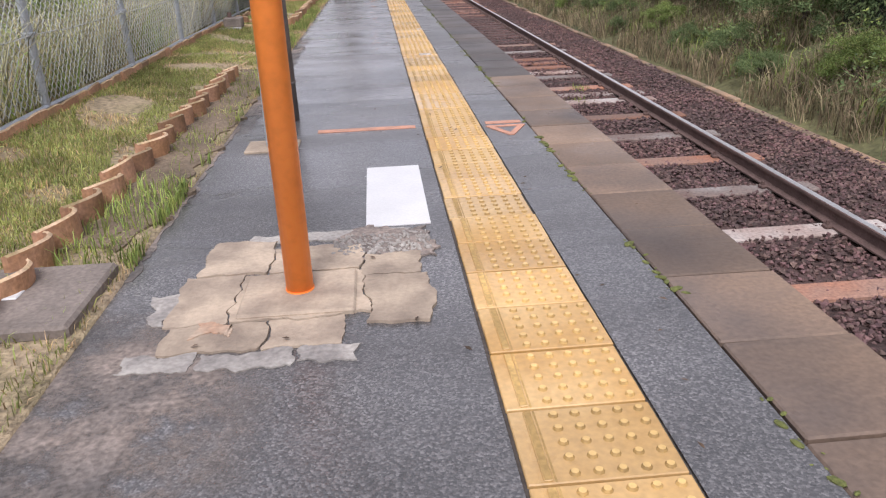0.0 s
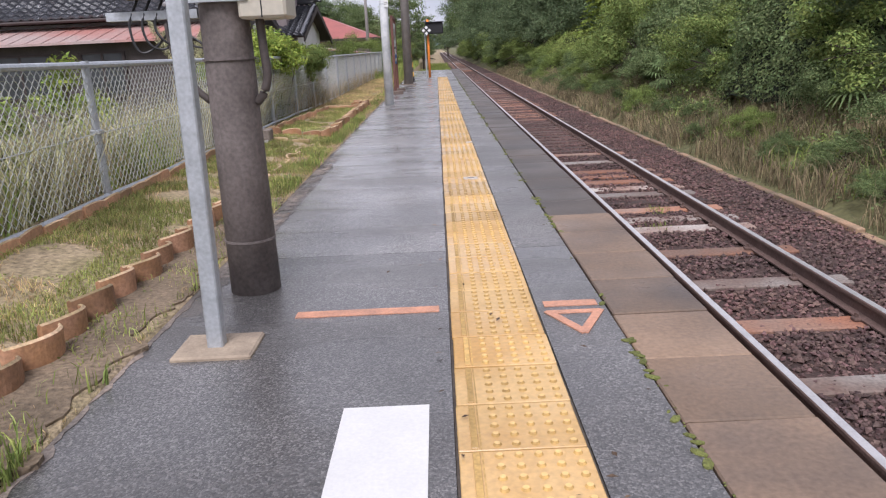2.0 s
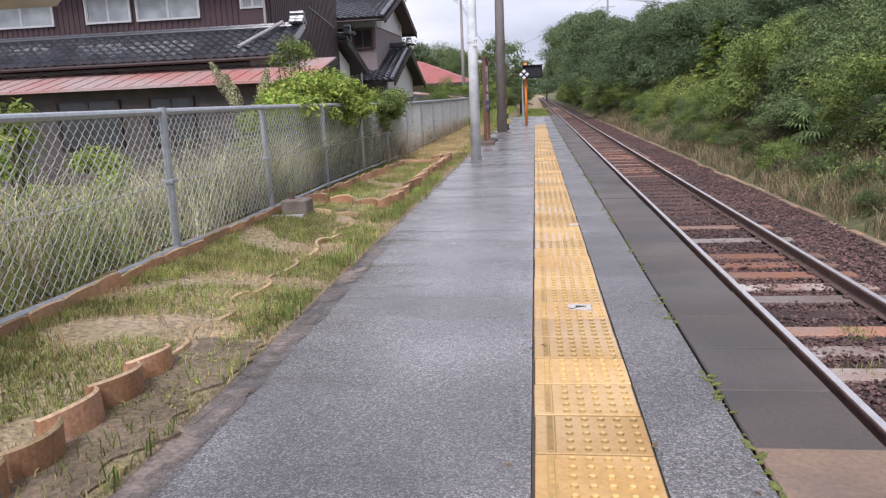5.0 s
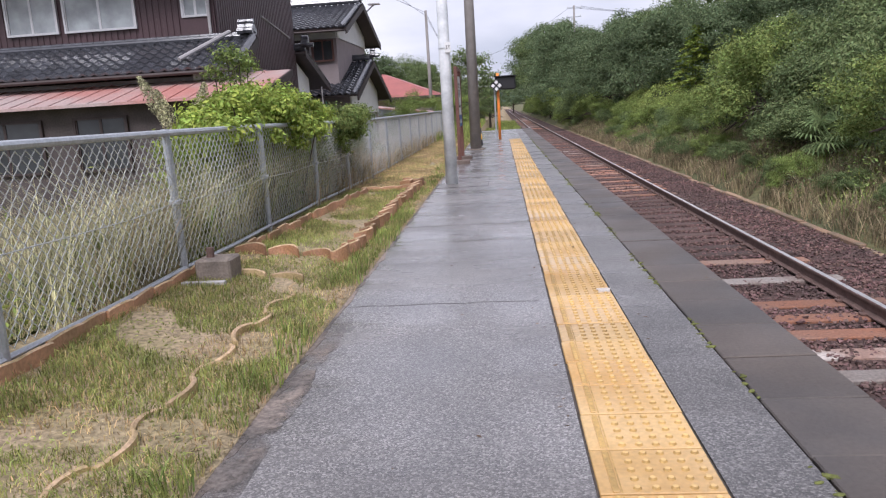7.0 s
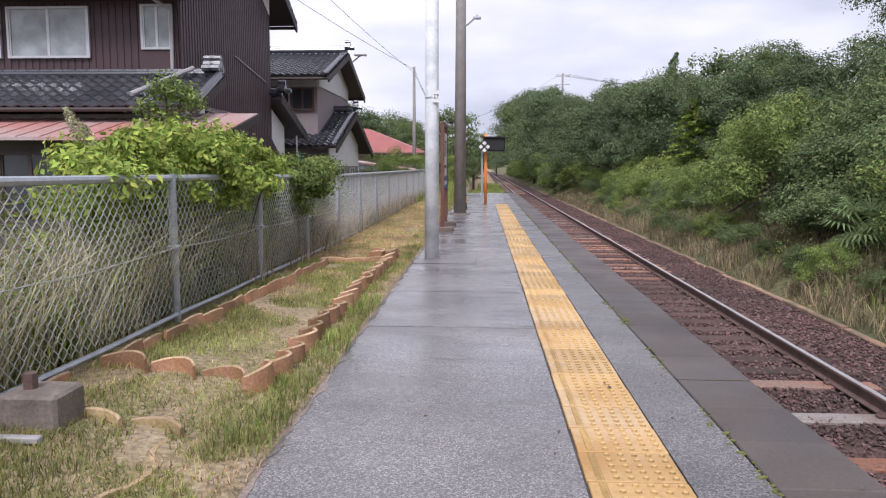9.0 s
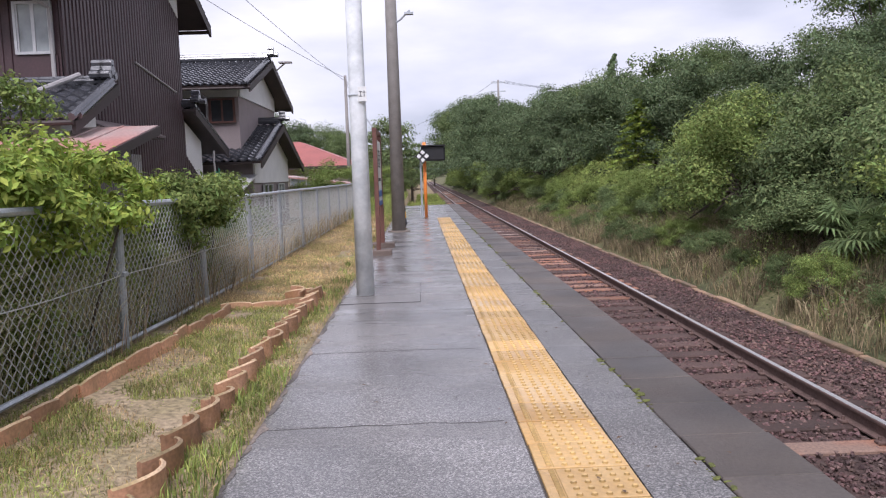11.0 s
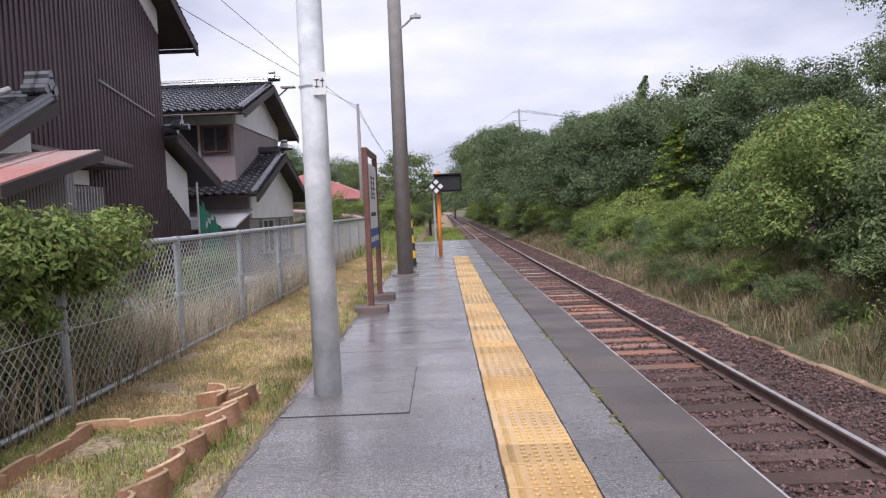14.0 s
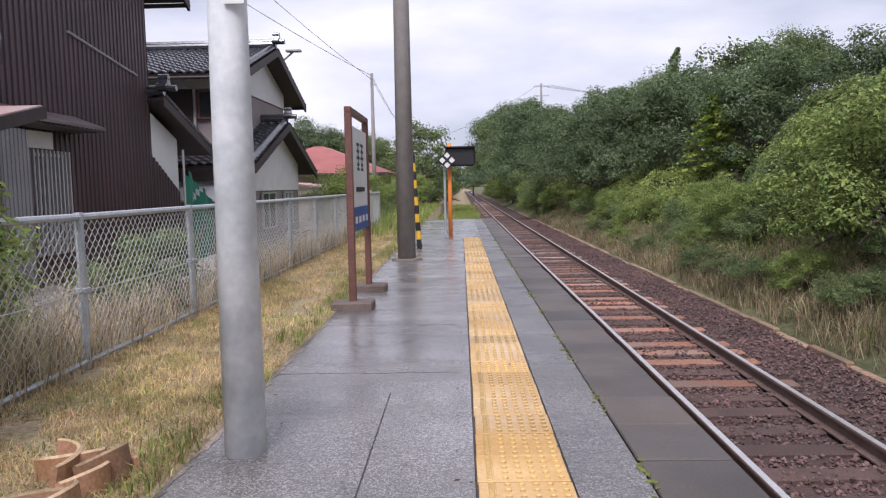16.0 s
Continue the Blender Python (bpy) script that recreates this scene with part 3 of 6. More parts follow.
# painted marks
tagged(part("white_marking", boxes(((-0.489, 3.83, -0.004), (-0.197, 4.775, 0.004))), PAINT_WHITE), "white painted rectangle on the platform", "marking", kind="structure")
tagged(part("orange_line", boxes(((-0.825, 5.69, -0.004), (-0.16, 5.765, 0.004)), ((0.325, 5.69, -0.004), (0.57, 5.76, 0.004))), PAINT_ORANGE), "worn orange painted stop line", "marking", kind="structure")
bm = bmesh.new()
tri = [(0.335, 5.615), (0.56, 5.615), (0.447, 5.37)]
for a, b in ((0, 1), (1, 2), (2, 0)):
    p, q = Vector(tri[a]), Vector(tri[b])
    d = (q - p).normalized()
    s = Vector((-d.y, d.x)) * 0.02
    prism([tuple(p - d * 0.012 - s), tuple(q + d * 0.012 - s), tuple(q + d * 0.012 + s), tuple(p - d * 0.012 + s)], -0.004 - a * 0.001, 0.004 + a * 0.0007, bm)
tagged(part("triangle_marking", bm, PAINT_ORANGE), "worn orange painted triangle on the platform", "marking", kind="structure")

# broken concrete footing round the orange post
random.seed(4)
for x0, x1, y0, y1, z in ((-1.17, -0.95, 2.98, 3.38, 0.009), (-1.13, -0.86, 3.39, 3.72, 0.012), (-0.852, -0.50, 3.37, 3.62, 0.013), (-0.492, -0.27, 3.30, 3.50, 0.011),
                         (-0.944, -0.49, 2.99, 3.36, 0.010), (-0.484, -0.25, 2.92, 3.29, 0.012), (-1.14, -0.82, 2.80, 2.972, 0.010), (-0.812, -0.56, 2.79, 2.98, 0.008)):
    patch("concrete_patch", x0, x1, y0, y1, CONCRETE, "broken buff concrete plate round the orange post", z, 0.014, 26)
for x0, x1, y0, y1 in ((-1.25, -1.02, 2.69, 2.80), (-1.0, -0.72, 2.68, 2.785), (-0.70, -0.50, 2.70, 2.79), (-1.24, -1.17, 3.0, 3.25)):
    patch("crumbled_edge", x0, x1, y0, y1, CEMENT, "crumbled thin cement skin at the footing edge", 0.006, 0.02, 26)
patch("rubble_bed", -0.55, -0.22, 3.45, 3.80, DIRT, "loose grit beside the footing", 0.008, 0.05, 30)
patch("pale_skin", -0.98, -0.28, 3.72, 3.80, CEMENT, "grey cement smear at the footing", 0.006, 0.02, 30)
patch("rust_stain", -1.06, -0.93, 2.88, 2.97, RUST_STAIN, "orange rust stain on the concrete", 0.0135, 0.03, 20)
tagged(part("footing_square", boxes(((-0.93, 3.0, -0.01), (-0.52, 3.34, 0.022)), bevel=0.008), CONCRETE), "square raised concrete pad under the orange post", "footing", kind="structure")
bm = bmesh.new()
for k in range(260):
    bmesh.ops.create_icosphere(bm, subdivisions=1, radius=random.uniform(0.004, 0.013), matrix=pose(random.uniform(-0.62, -0.22), random.uniform(3.5, 3.72), 0.011, random.uniform(0, 90), random.uniform(0, 90), 0) @ Matrix.Diagonal((random.uniform(0.7, 1.5), random.uniform(0.6, 1.2), random.uniform(0.4, 0.9), 1)))
tagged(part("gravel", bm, CEMENT), "loose pale gravel on the platform", "gravel", kind="stuff")

# inspection cover
cover = thing("inspection_cover", "grey concrete inspection cover with a worn cast mark", "cover", (-1.72, 3.22, 0))
part("lid", boxes(((-0.28, -0.27, 0.0), (0.26, 0.27, 0.055)), bevel=0.012), CONCRETE_GREY, cover)
part("cast_mark", boxes(((-0.16, -0.03, 0.05), (0.0, 0.05, 0.061)), bevel=0.004), PAINT_WHITE, cover, "pale worn cast mark")

# ---- the railway ----
RL, RR, RZ, BED = 1.85, 2.95, -0.755, -0.93
tagged(part("ballast_bed", boxes(((1.0, -8, -1.3), (4.28, 300, BED))), BALLAST_BED), "rust-brown track bed", "track bed", kind="structure")


def rail_profile(x):
    z = RZ
    return [(x - 0.055, z - 0.14), (x + 0.055, z - 0.14), (x + 0.055, z - 0.128), (x + 0.01, z - 0.11), (x + 0.009, z - 0.036), (x + 0.032, z - 0.028),
            (x + 0.032, z - 0.006), (x + 0.026, z), (x - 0.026, z), (x - 0.032, z - 0.006), (x - 0.032, z - 0.028), (x - 0.009, z - 0.036), (x - 0.01, z - 0.11), (x - 0.055, z - 0.128)]


for x in (RL, RR):
    rail = thing("rail", "rusty steel rail with a polished head on sleepers", "rail", group="rails of the track")
    part("rail_body", profile(rail_profile(x), -8, 300), RUST, rail)
    part("rail_head", boxes(((x - 0.025, -8, RZ - 0.004), (x + 0.025, 300, RZ + 0.002))), STEEL, rail, "polished running surface")

me_tie = {}
for key, material in (("sleeper", TIE), ("pale", TIE_PALE), ("dark", TIE_DARK)):
    bm = boxes(((-0.95, -0.11, -0.15), (0.95, 0.11, 0.0)), bevel=0.012)
    me = bpy.data.meshes.new("sleeper"); bm.to_mesh(me); bm.free(); me.materials.append(material); me_tie[key] = me
clips = []
for x in (RL, RR):
    for s in (-1, 1):
        mx = x - (RL + RR) / 2 + s * 0.075
        clip_bm = bmesh.new()
        box(clip_bm, (mx - 0.028, -0.035, 0), (mx + 0.028, 0.035, 0.03), 0.008)
        tube([(mx, 0, 0.0), (mx, 0, 0.06)], 0.014, 6, clip_bm)
        me_clip = bpy.data.meshes.new("fastening"); clip_bm.to_mesh(me_clip); clip_bm.free(); me_clip.materials.append(RUST)
        clips.append(me_clip)
random.seed(11)
y = 1.65
while y < 110:
    near = 10.3 < y < 13.6
    for half in (0, 1):
        yy = y + 0.495 * half
        sunk = 16.5 < yy < 22.7
        buried = half and not (22.8 < yy < 60 or near or sunk)
        if buried:
            continue
        key = "dark" if sunk else "pale" if (near and random.random() < 0.6) or (random.random() < 0.1) else ("dark" if (half or yy > 34) and random.random() < 0.75 else "sleeper")
        ob = new("sleeper", me_tie[key])
        ob.matrix_basis = pose((RL + RR) / 2, yy, RZ - 0.142 - random.uniform(0, 0.008), 0, 0, random.uniform(-0.7, 0.7))
        tagged(ob, {"pale": "pale grey concrete sleeper in ballast", "dark": "dark old sleeper half sunk in ballast", "sleeper": "rust-stained sleeper in brown ballast"}[key],
               "sleeper", "sleepers of the track")
        if yy < 40:
            for me_clip in clips:
                fast = new("fastening", me_clip); fast.parent = ob
    y += 0.985


def stones(name, n, x0, x1, y0, y1, size, material, z, label, skip=True):
    base = np.array([(1, 0, 0), (-1, 0, 0), (0, 1, 0), (0, -1, 0), (0, 0, 1), (0, 0, -1)], float)
    fc = np.array([(0, 2, 4), (2, 1, 4), (1, 3, 4), (3, 0, 4), (2, 0, 5), (1, 2, 5), (3, 1, 5), (0, 3, 5)])
    x = rng.uniform(x0, x1, n)
    # the stones thin out with distance along the line
    y = y0 + (y1 - y0) * rng.uniform(0, 1, n) ** 1.5
    if skip:
        ok = (abs(x - RL) > 0.06) & (abs(x - RR) > 0.06)
        x, y = x[ok], y[ok]
    n = len(x)
    s = size * rng.uniform(0.55, 1.35, (n, 1, 1)) * rng.uniform(0.6, 1.2, (n, 6, 1))
    q = np.linalg.qr(rng.normal(0, 1, (n, 3, 3)))[0]
    v = np.einsum("nij,kj->nki", q, base) * s * [1, 1, 0.75]
    zz = z + rng.uniform(-0.012, 0.022, n) + 0.010 * np.sin(y * 6.38) * (abs(x - 2.36) < 1)
    v += np.stack([x, y, zz], 1)[:, None]
    ob = raw(name, v.reshape(-1, 3), (np.arange(n)[:, None, None] * 6 + fc).reshape(-1, 3), material)
    return tagged(ob, label, "gravel", kind="stuff")


stones("ballast", 100000, 1.05, 4.3, 0.5, 60, 0.025, BALLAST, BED + 0.006, "rust-brown crushed stone ballast")

# ---- edging of the ballast ----
edge = thing("track_edging", "orange-brown weathered concrete edging along the ballast", "edging", kind="structure")
random.seed(5)
me_kerb = bpy.data.meshes.new("edging_block")
bm = boxes(((-0.05, 0, -0.2), (0.05, 0.97, 0.075)), bevel=0.012); bm.to_mesh(me_kerb); bm.free()
me_kerb.materials.append(mat("stained_edging", (0.34, 0.215, 0.135), 0.8, 0.25, 3, 40, 0.4, second=(0.19, 0.15, 0.10), obj=True))
for k in range(70):
    ob = new("edging_block", me_kerb)
    ob.parent = edge
    ob.matrix_basis = pose(4.28 + random.uniform(-0.012, 0.012), 2 + k, BED + random.uniform(-0.055, -0.01), 0, random.uniform(-3, 3), random.uniform(-0.6, 0.6))

# ---- chain-link fence ----
FX, FH = -2.76, 1.07


def fence_panel_mesh():
    """Diamond mesh of bent wires, two metres wide."""
    pitch, h0, h1, r = 0.041, 0.10, FH - 0.03, 0.0030
    v, f = [], []
    n, rows = 50, int((h1 - h0) / (pitch * 1.0))
    step = (h1 - h0) / rows
    for k in range(n):
        last = None
        for j in range(rows + 1):
            y = (k + (1 if (j + k) % 2 else 0)) * pitch
            z = h0 + j * step
            x = 0.003 if (j + k) % 2 else -0.003
            i = len(v)
            v += [(x - r, y, z), (x + r, y - r, z), (x + r, y + r, z)]
            if last is not None:
                for a in range(3):
                    b = (a + 1) % 3
                    f.append((last + a, last + b, i + b, i + a))
            last = i
    me = bpy.data.meshes.new("chain_link")
    me.from_pydata(v, [], f)
    me.materials.append(WIRE)
    return me


fence = thing("chain_link_fence", "galvanised chain-link fence along the grass verge", "fence", (FX, 0, 0))
me_link = fence_panel_mesh()
FENCE_Y = [20.55 + 2.05 * (k - 11) for k in range(21)]
up = lambda y: lift(FX, y)
bm = tube([(0, 0, -0.1), (0, 0, FH + 0.03)], 0.03, 10); me_post = bpy.data.meshes.new("fence_post"); bm.to_mesh(me_post); bm.free(); me_post.materials.append(GALV)
bm = boxes(((-0.04, -0.04, 0.55), (0.04, 0.04, 0.585)), bevel=0.006); me_band = bpy.data.meshes.new("band"); bm.to_mesh(me_band); bm.free(); me_band.materials.append(GALV)
for k, y in enumerate(FENCE_Y):
    post = new("fence_post", me_post); post.parent = fence
    post.matrix_basis = pose(0, y, up(y), random.uniform(-0.8, 0.8), random.uniform(-0.8, 0.8), 0)
    band = new("band", me_band); band.parent = post
    if k:
        y0 = FENCE_Y[k - 1]
        a, b = up(y0), up(y)
        part("top_rail", tube([(0, y0, FH + a), (0, y, FH + b)], 0.024, 8), GALV, fence)
        part("bottom_rail", tube([(0.01, y0, 0.075 + a), (0.01, (y0 + y) / 2, 0.065 + (a + b) / 2), (0.01, y, 0.075 + b)], 0.018, 6), GALV, fence)
        sag = [(0.012, y0 + (y - y0) * s / 6, 0.56 + a + (b - a) * s / 6 - 0.02 * math.sin(s / 6 * math.pi) + 0.01 * random.random()) for s in range(7)]
        part("tension_wire", tube(sag, 0.004, 4), WIRE, fence)
        link = new("chain_link", me_link); link.parent = fence
        lean = Matrix.Identity(4); lean[2][1] = (b - a) / (y - y0)
        link.matrix_basis = pose(0.0, y0, a) @ lean

# ---- terracotta garden edging ----
def scallop_mesh(flip=False, bow=0.085, rise=0.03, base=0.125, wide=0.29):
    """One wavy edging tile: a bowed plate with a rounded top."""
    n, thick = 12, 0.024
    bm = bmesh.new()
    rows = []
    for k in range(n + 1):
        s = k / n
        y, x = s * wide, bow * math.sin(s * math.pi) ** 0.75 * (1 if not flip else -1)
        top = base + rise * math.sin(0.12 + s * (math.pi - 0.3)) ** 0.6
        rows.append([bm.verts.new(p) for p in ((x - thick / 2, y, -0.08), (x + thick / 2, y, -0.08), (x + thick / 2, y, top - 0.008), (x, y, top), (x - thick / 2, y, top - 0.008))])
    for a, b in zip(rows, rows[1:]):
        for i in range(5):
            j = (i + 1) % 5
            bm.faces.new((a[i], a[j], b[j], b[i]))
    bm.faces.new(rows[0]); bm.faces.new(rows[-1][::-1])
    bmesh.ops.recalc_face_normals(bm, faces=bm.faces)
    # upward faces get the paler rim colour, as if lit from above
    for fc in bm.faces:
        fc.material_index = 1 if fc.normal.z > 0.3 else 0
    me = bpy.data.meshes.new("edging_tile"); bm.to_mesh(me); bm.free()
    return me


me_sc = scallop_mesh(); me_sc.materials.append(TERRA)
me_sm = scallop_mesh(False, 0.05, 0.02, 0.085); me_sm.materials.append(TERRA_FLAT)


me_fl = scallop_mesh(False, 0.010, 0.02, 0.10); me_fl.materials.append(TERRA_PALE)
me_sf = scallop_mesh(True, 0.05, 0.02, 0.085); me_sf.materials.append(TERRA_FLAT)


for me in (me_sc, me_sm, me_fl, me_sf):
    me.materials.append(TERRA_RIM)


def edging_row(label, start, heading, count, me, jitter=1.0, sink=0.0, wave=False):
    row = thing("garden_edging", label, "garden edging", group="terracotta edging rows")
    x, y = start
    a = heading
    for k in range(count):
        ob = new("edging_tile", me_sf if wave and k % 2 and me is me_sm else me); ob.parent = row
        ob.matrix_basis = pose(x, y, lift(x, y) - sink - random.uniform(0, 0.02), random.uniform(-3, 3), random.uniform(-6, 6) * jitter, a - (0 if wave else 13) + random.uniform(-7, 7) * jitter)
        x += -0.285 * math.sin(radians(a)); y += 0.285 * math.cos(radians(a))
    return row


random.seed(9)
edging_row("scalloped brown terracotta edging beside the platform", (-1.86, 2.3), 0.0, 21, me_sc, sink=0.01)
edging_row("sunken mossy scalloped edging in the grass", (-1.85, 8.3), 0.0, 14, me_sm, 0.8, 0.05, True)
edging_row("scalloped terracotta edging across the grass", (-1.84, 12.25), 88, 3, me_sm, sink=0.0)
edging_row("scalloped terracotta edging across the grass by the block", (-1.80, 13.0), 84, 3, me_sc, sink=0.02)
edging_row("scalloped terracotta edging beside the platform", (-1.76, 12.9), -0.3, 20, me_sc)
edging_row("low buff terracotta edging at the fence foot", (-2.685, 3.4), 0.0, 33, me_fl, 0.6, 0.012, True)
edging_row("low buff terracotta edging along the fence", (-2.60, 13.2), -2.5, 17, me_fl, 0.9, 0.005, True)
edging_row("loose terracotta edging closing the bed", (-2.5, 18.05), -72, 3, me_fl, 0.9, 0.02, True)
random.seed(21)
block = thing("concrete_block", "small weathered concrete block by the fence", "block", (-2.46, 12.25, lift(-2.46, 12.25)))
part("body", boxes(((-0.13, -0.12, -0.03), (0.13, 0.12, 0.17)), bevel=0.015), CONCRETE_GREY, block)
part("stub", tube([(-0.05, 0, 0.16), (-0.05, 0, 0.24)], 0.03, 8), RUST, block, "rusty pipe stub")
tagged(part("wood_strip", boxes(((-2.64, 11.98, 0.09), (-2.32, 12.02, 0.12)), bevel=0.006), PIPE), "pale strip of wood lying in the grass", "wood strip")
pile = thing("broken_tiles", "broken terracotta tiles piled on the grass", "tile", (-1.78, 18.55, 0.03))
for k, (x, y, z, a, b, c) in enumerate(((-0.05, -0.12, -0.02, 4, 8, 25), (0.06, -0.1, -0.03, 0, -10, -15), (-0.2, 0.05, -0.05, 5, 0, -80))):
    ob = new("edging_tile", me_sc); ob.parent = pile; ob.matrix_basis = pose(x, y, z, a, b, c)
pan = part("tray", boxes(((-0.02, 0.12, -0.04), (0.2, 0.15, 0.06)), bevel=0.01), TERRA, pile)

# ---- posts and poles on the platform ----
post = thing("orange_post", "orange painted round steel post on a concrete pad", "post", (-0.725, 3.19, 0))
part("shaft", tube([(0, 0, 0.0), (0, 0, 3.4)], 0.05, 20), ORANGE, post, smooth=True)
part("collar", tube([(0, 0, 0.015), (0, 0, 0.028)], 0.0525, 20), ORANGE, post)

sq = thing("steel_post", "galvanised square steel post on a small concrete footing", "post", (-1.09, 5.37, 0))
part("shaft", boxes(((-0.033, -0.033, 0.0), (0.033, 0.033, 3.4)), bevel=0.006), GALV, sq).rotation_euler = (0, radians(0.9), 0)
part("footing", boxes(((-0.16, -0.13, -0.05), (0.17, 0.13, 0.018)), bevel=0.008), CONCRETE, sq, "buff concrete footing")

cp = thing("utility_pole", "dark weathered concrete pole with boxes and conduits", "pole", (-1.115, 6.17, 0))
part("shaft", tube([(0, 0, -0.05), (0, 0, 0.8), (0, 0, 3), (0, 0, 8.5)], 0.128, 24, end_radius=0.10), POLE_DARK, cp, smooth=True)
for z in (0.27, 1.16, 1.42):
    part("band", tube([(0, 0, z), (0, 0, z + 0.012)], 0.131 - 0.004 * z, 24), GALV if z > 1.3 else POLE_DARK, cp, "steel strap")
bx = part("equipment_box", boxes(((0.10, -0.14, 1.34), (0.32, 0.12, 1.95)), bevel=0.012), CREAM, cp, "cream painted steel box")
part("box_seam", boxes(((0.206, -0.1425, 1.345), (0.211, -0.139, 1.945))), BLACK, bx)
part("bracket", boxes(((-0.15, -0.15, 1.42), (0.15, -0.12, 1.46)), ((-0.15, 0.12, 1.42), (0.15, 0.15, 1.46))), GALV, cp, "galvanised bracket")
part("conduit", tube(bent([(0.17, -0.03, 1.36), (0.175, -0.03, 1.2), (0.18, -0.03, 1.08), (0.155, -0.03, 1.0), (0.115, -0.02, 0.955)]), 0.021, 12), CONDUIT, cp, "grey flexible conduit", True)
part("conduit", tube(bent([(-0.27, -0.02, 1.34), (-0.25, -0.03, 1.2), (-0.19, -0.03, 1.06), (-0.11, -0.02, 0.97)]), 0.017, 12), CONDUIT, cp, "dark conduit", True)
part("vent_pipe", tube([(-0.19, -0.06, 1.28), (-0.19, -0.06, 2.2)], 0.022, 10), PIPE, cp, "white plastic pipe")
ub = part("switch_box", boxes(((-0.50, -0.12, 1.46), (-0.20, 0.12, 1.95)), bevel=0.01), GREY_ROOF, cp, "weathered switch box")
part("arm", boxes(((-0.55, -0.03, 1.36), (-0.12, 0.03, 1.40))), GALV, cp, "steel arm")
for k in range(5):
    x = -0.40 + 0.06 * k
    part("cable_loop", tube(bent([(x, 0, 1.46), (x - 0.04, -0.04, 1.34), (x - 0.01, -0.05, 1.22 + 0.025 * (k % 3)), (x + 0.06, -0.03, 1.23), (-0.24, -0.02, 1.33)]), 0.006, 6), CABLE, cp, "black cable")

p1 = thing("lamp_pole", "pale smooth concrete pole at the platform edge of grass", "pole", (-1.19, 18.95, 0))
part("shaft", tube([(0, 0, -0.05), (0, 0, 2.2), (0, 0, 7.5)], 0.098, 24, end_radius=0.075), POLE_LIGHT, p1, smooth=True)
part("strap", tube([(0, 0, 2.105), (0, 0, 2.115)], 0.097, 24), GALV, p1)
plate = part("plate", boxes(((0.015, -0.101, 2.04), (0.105, -0.094, 2.19))), SIGN_WHITE, p1, "small white number plate")
part("mark", boxes(((0.028, -0.104, 2.135), (0.058, -0.1, 2.142)), ((0.040, -0.104, 2.095), (0.046, -0.1, 2.14)), ((0.028, -0.104, 2.09), (0.058, -0.1, 2.097)),
                   ((0.066, -0.104, 2.13), (0.094, -0.1, 2.137)), ((0.078, -0.104, 2.09), (0.084, -0.1, 2.15))), SIGN_INK, plate)

p2 = thing("lamp_pole", "tall grey-brown concrete pole with a small lamp arm", "pole", (-1.09, 28.0, 0))
part("shaft", tube([(0, 0, -0.05), (0, 0, 8.5)], 0.155, 20, end_radius=0.105), POLE_MID, p2, smooth=True)
part("base", tube([(0, 0, 0), (0, 0, 0.03)], 0.26, 16), CONCRETE_GREY, p2)
part("lamp_arm", tube([(0, 0, 4.62), (0.2, -0.1, 4.72), (0.42, -0.2, 4.9)], 0.022, 8), GALV, p2)
part("lamp", boxes(((0.30, -0.26, 4.80), (0.5, -0.16, 4.86)), bevel=0.01), GALV, p2, "small metal lamp head")
for z in (2.6, 4.5, 4.7):
    part("band", tube([(0, 0, z), (0, 0, z + 0.05)], 0.15 - 0.005 * z, 20), GALV, p2)

hz = thing("guy_guard", "black and yellow striped guy wire guard", "guard", (-1.0, 30.3, 0))
for k in range(11):
    part("stripe", tube([(-0.0 - 0.012 * k, 0.03 * k, 0.17 * k), (-0.012 * (k + 1), 0.03 * (k + 1), 0.17 * (k + 1))], 0.05, 8), HAZARD_Y if k % 2 else BLACK, hz)
part("guy_wire", tube([(-0.13, 0.33, 1.85), (-0.1, -1.0, 5.0), (-0.09, -2.2, 8.0)], 0.008, 5), CABLE, hz)

# station name sign
sg = thing("station_sign", "station name board in a brown frame on two posts", "sign", (-1.27, 0, 0))
for y in (23.0, 24.3):
    part("post", boxes(((-0.035, y - 0.035, 0.05), (0.035, y + 0.035, 1.98)), bevel=0.006), SIGN_BROWN, sg)
    part("base", boxes(((-0.21, y - 0.15, -0.02), (0.21, y + 0.15, 0.085)), bevel=0.012), mat("brown_grey_base", (0.16, 0.12, 0.10), 0.8, 0.2, 4, 40, 0.2), sg, "concrete base block")
part("top_bar", boxes(((-0.035, 22.965, 1.98), (0.035, 24.335, 2.04)), bevel=0.006), SIGN_BROWN, sg)
board = part("board", boxes(((-0.02, 23.09, 0.78), (0.02, 24.21, 1.86)), bevel=0.004), SIGN_WHITE, sg, "white enamel name board")
part("blue_band", boxes(((-0.024, 23.09, 0.78), (0.024, 24.21, 1.03))), SIGN_BLUE, board, "blue lower band")
random.seed(3)
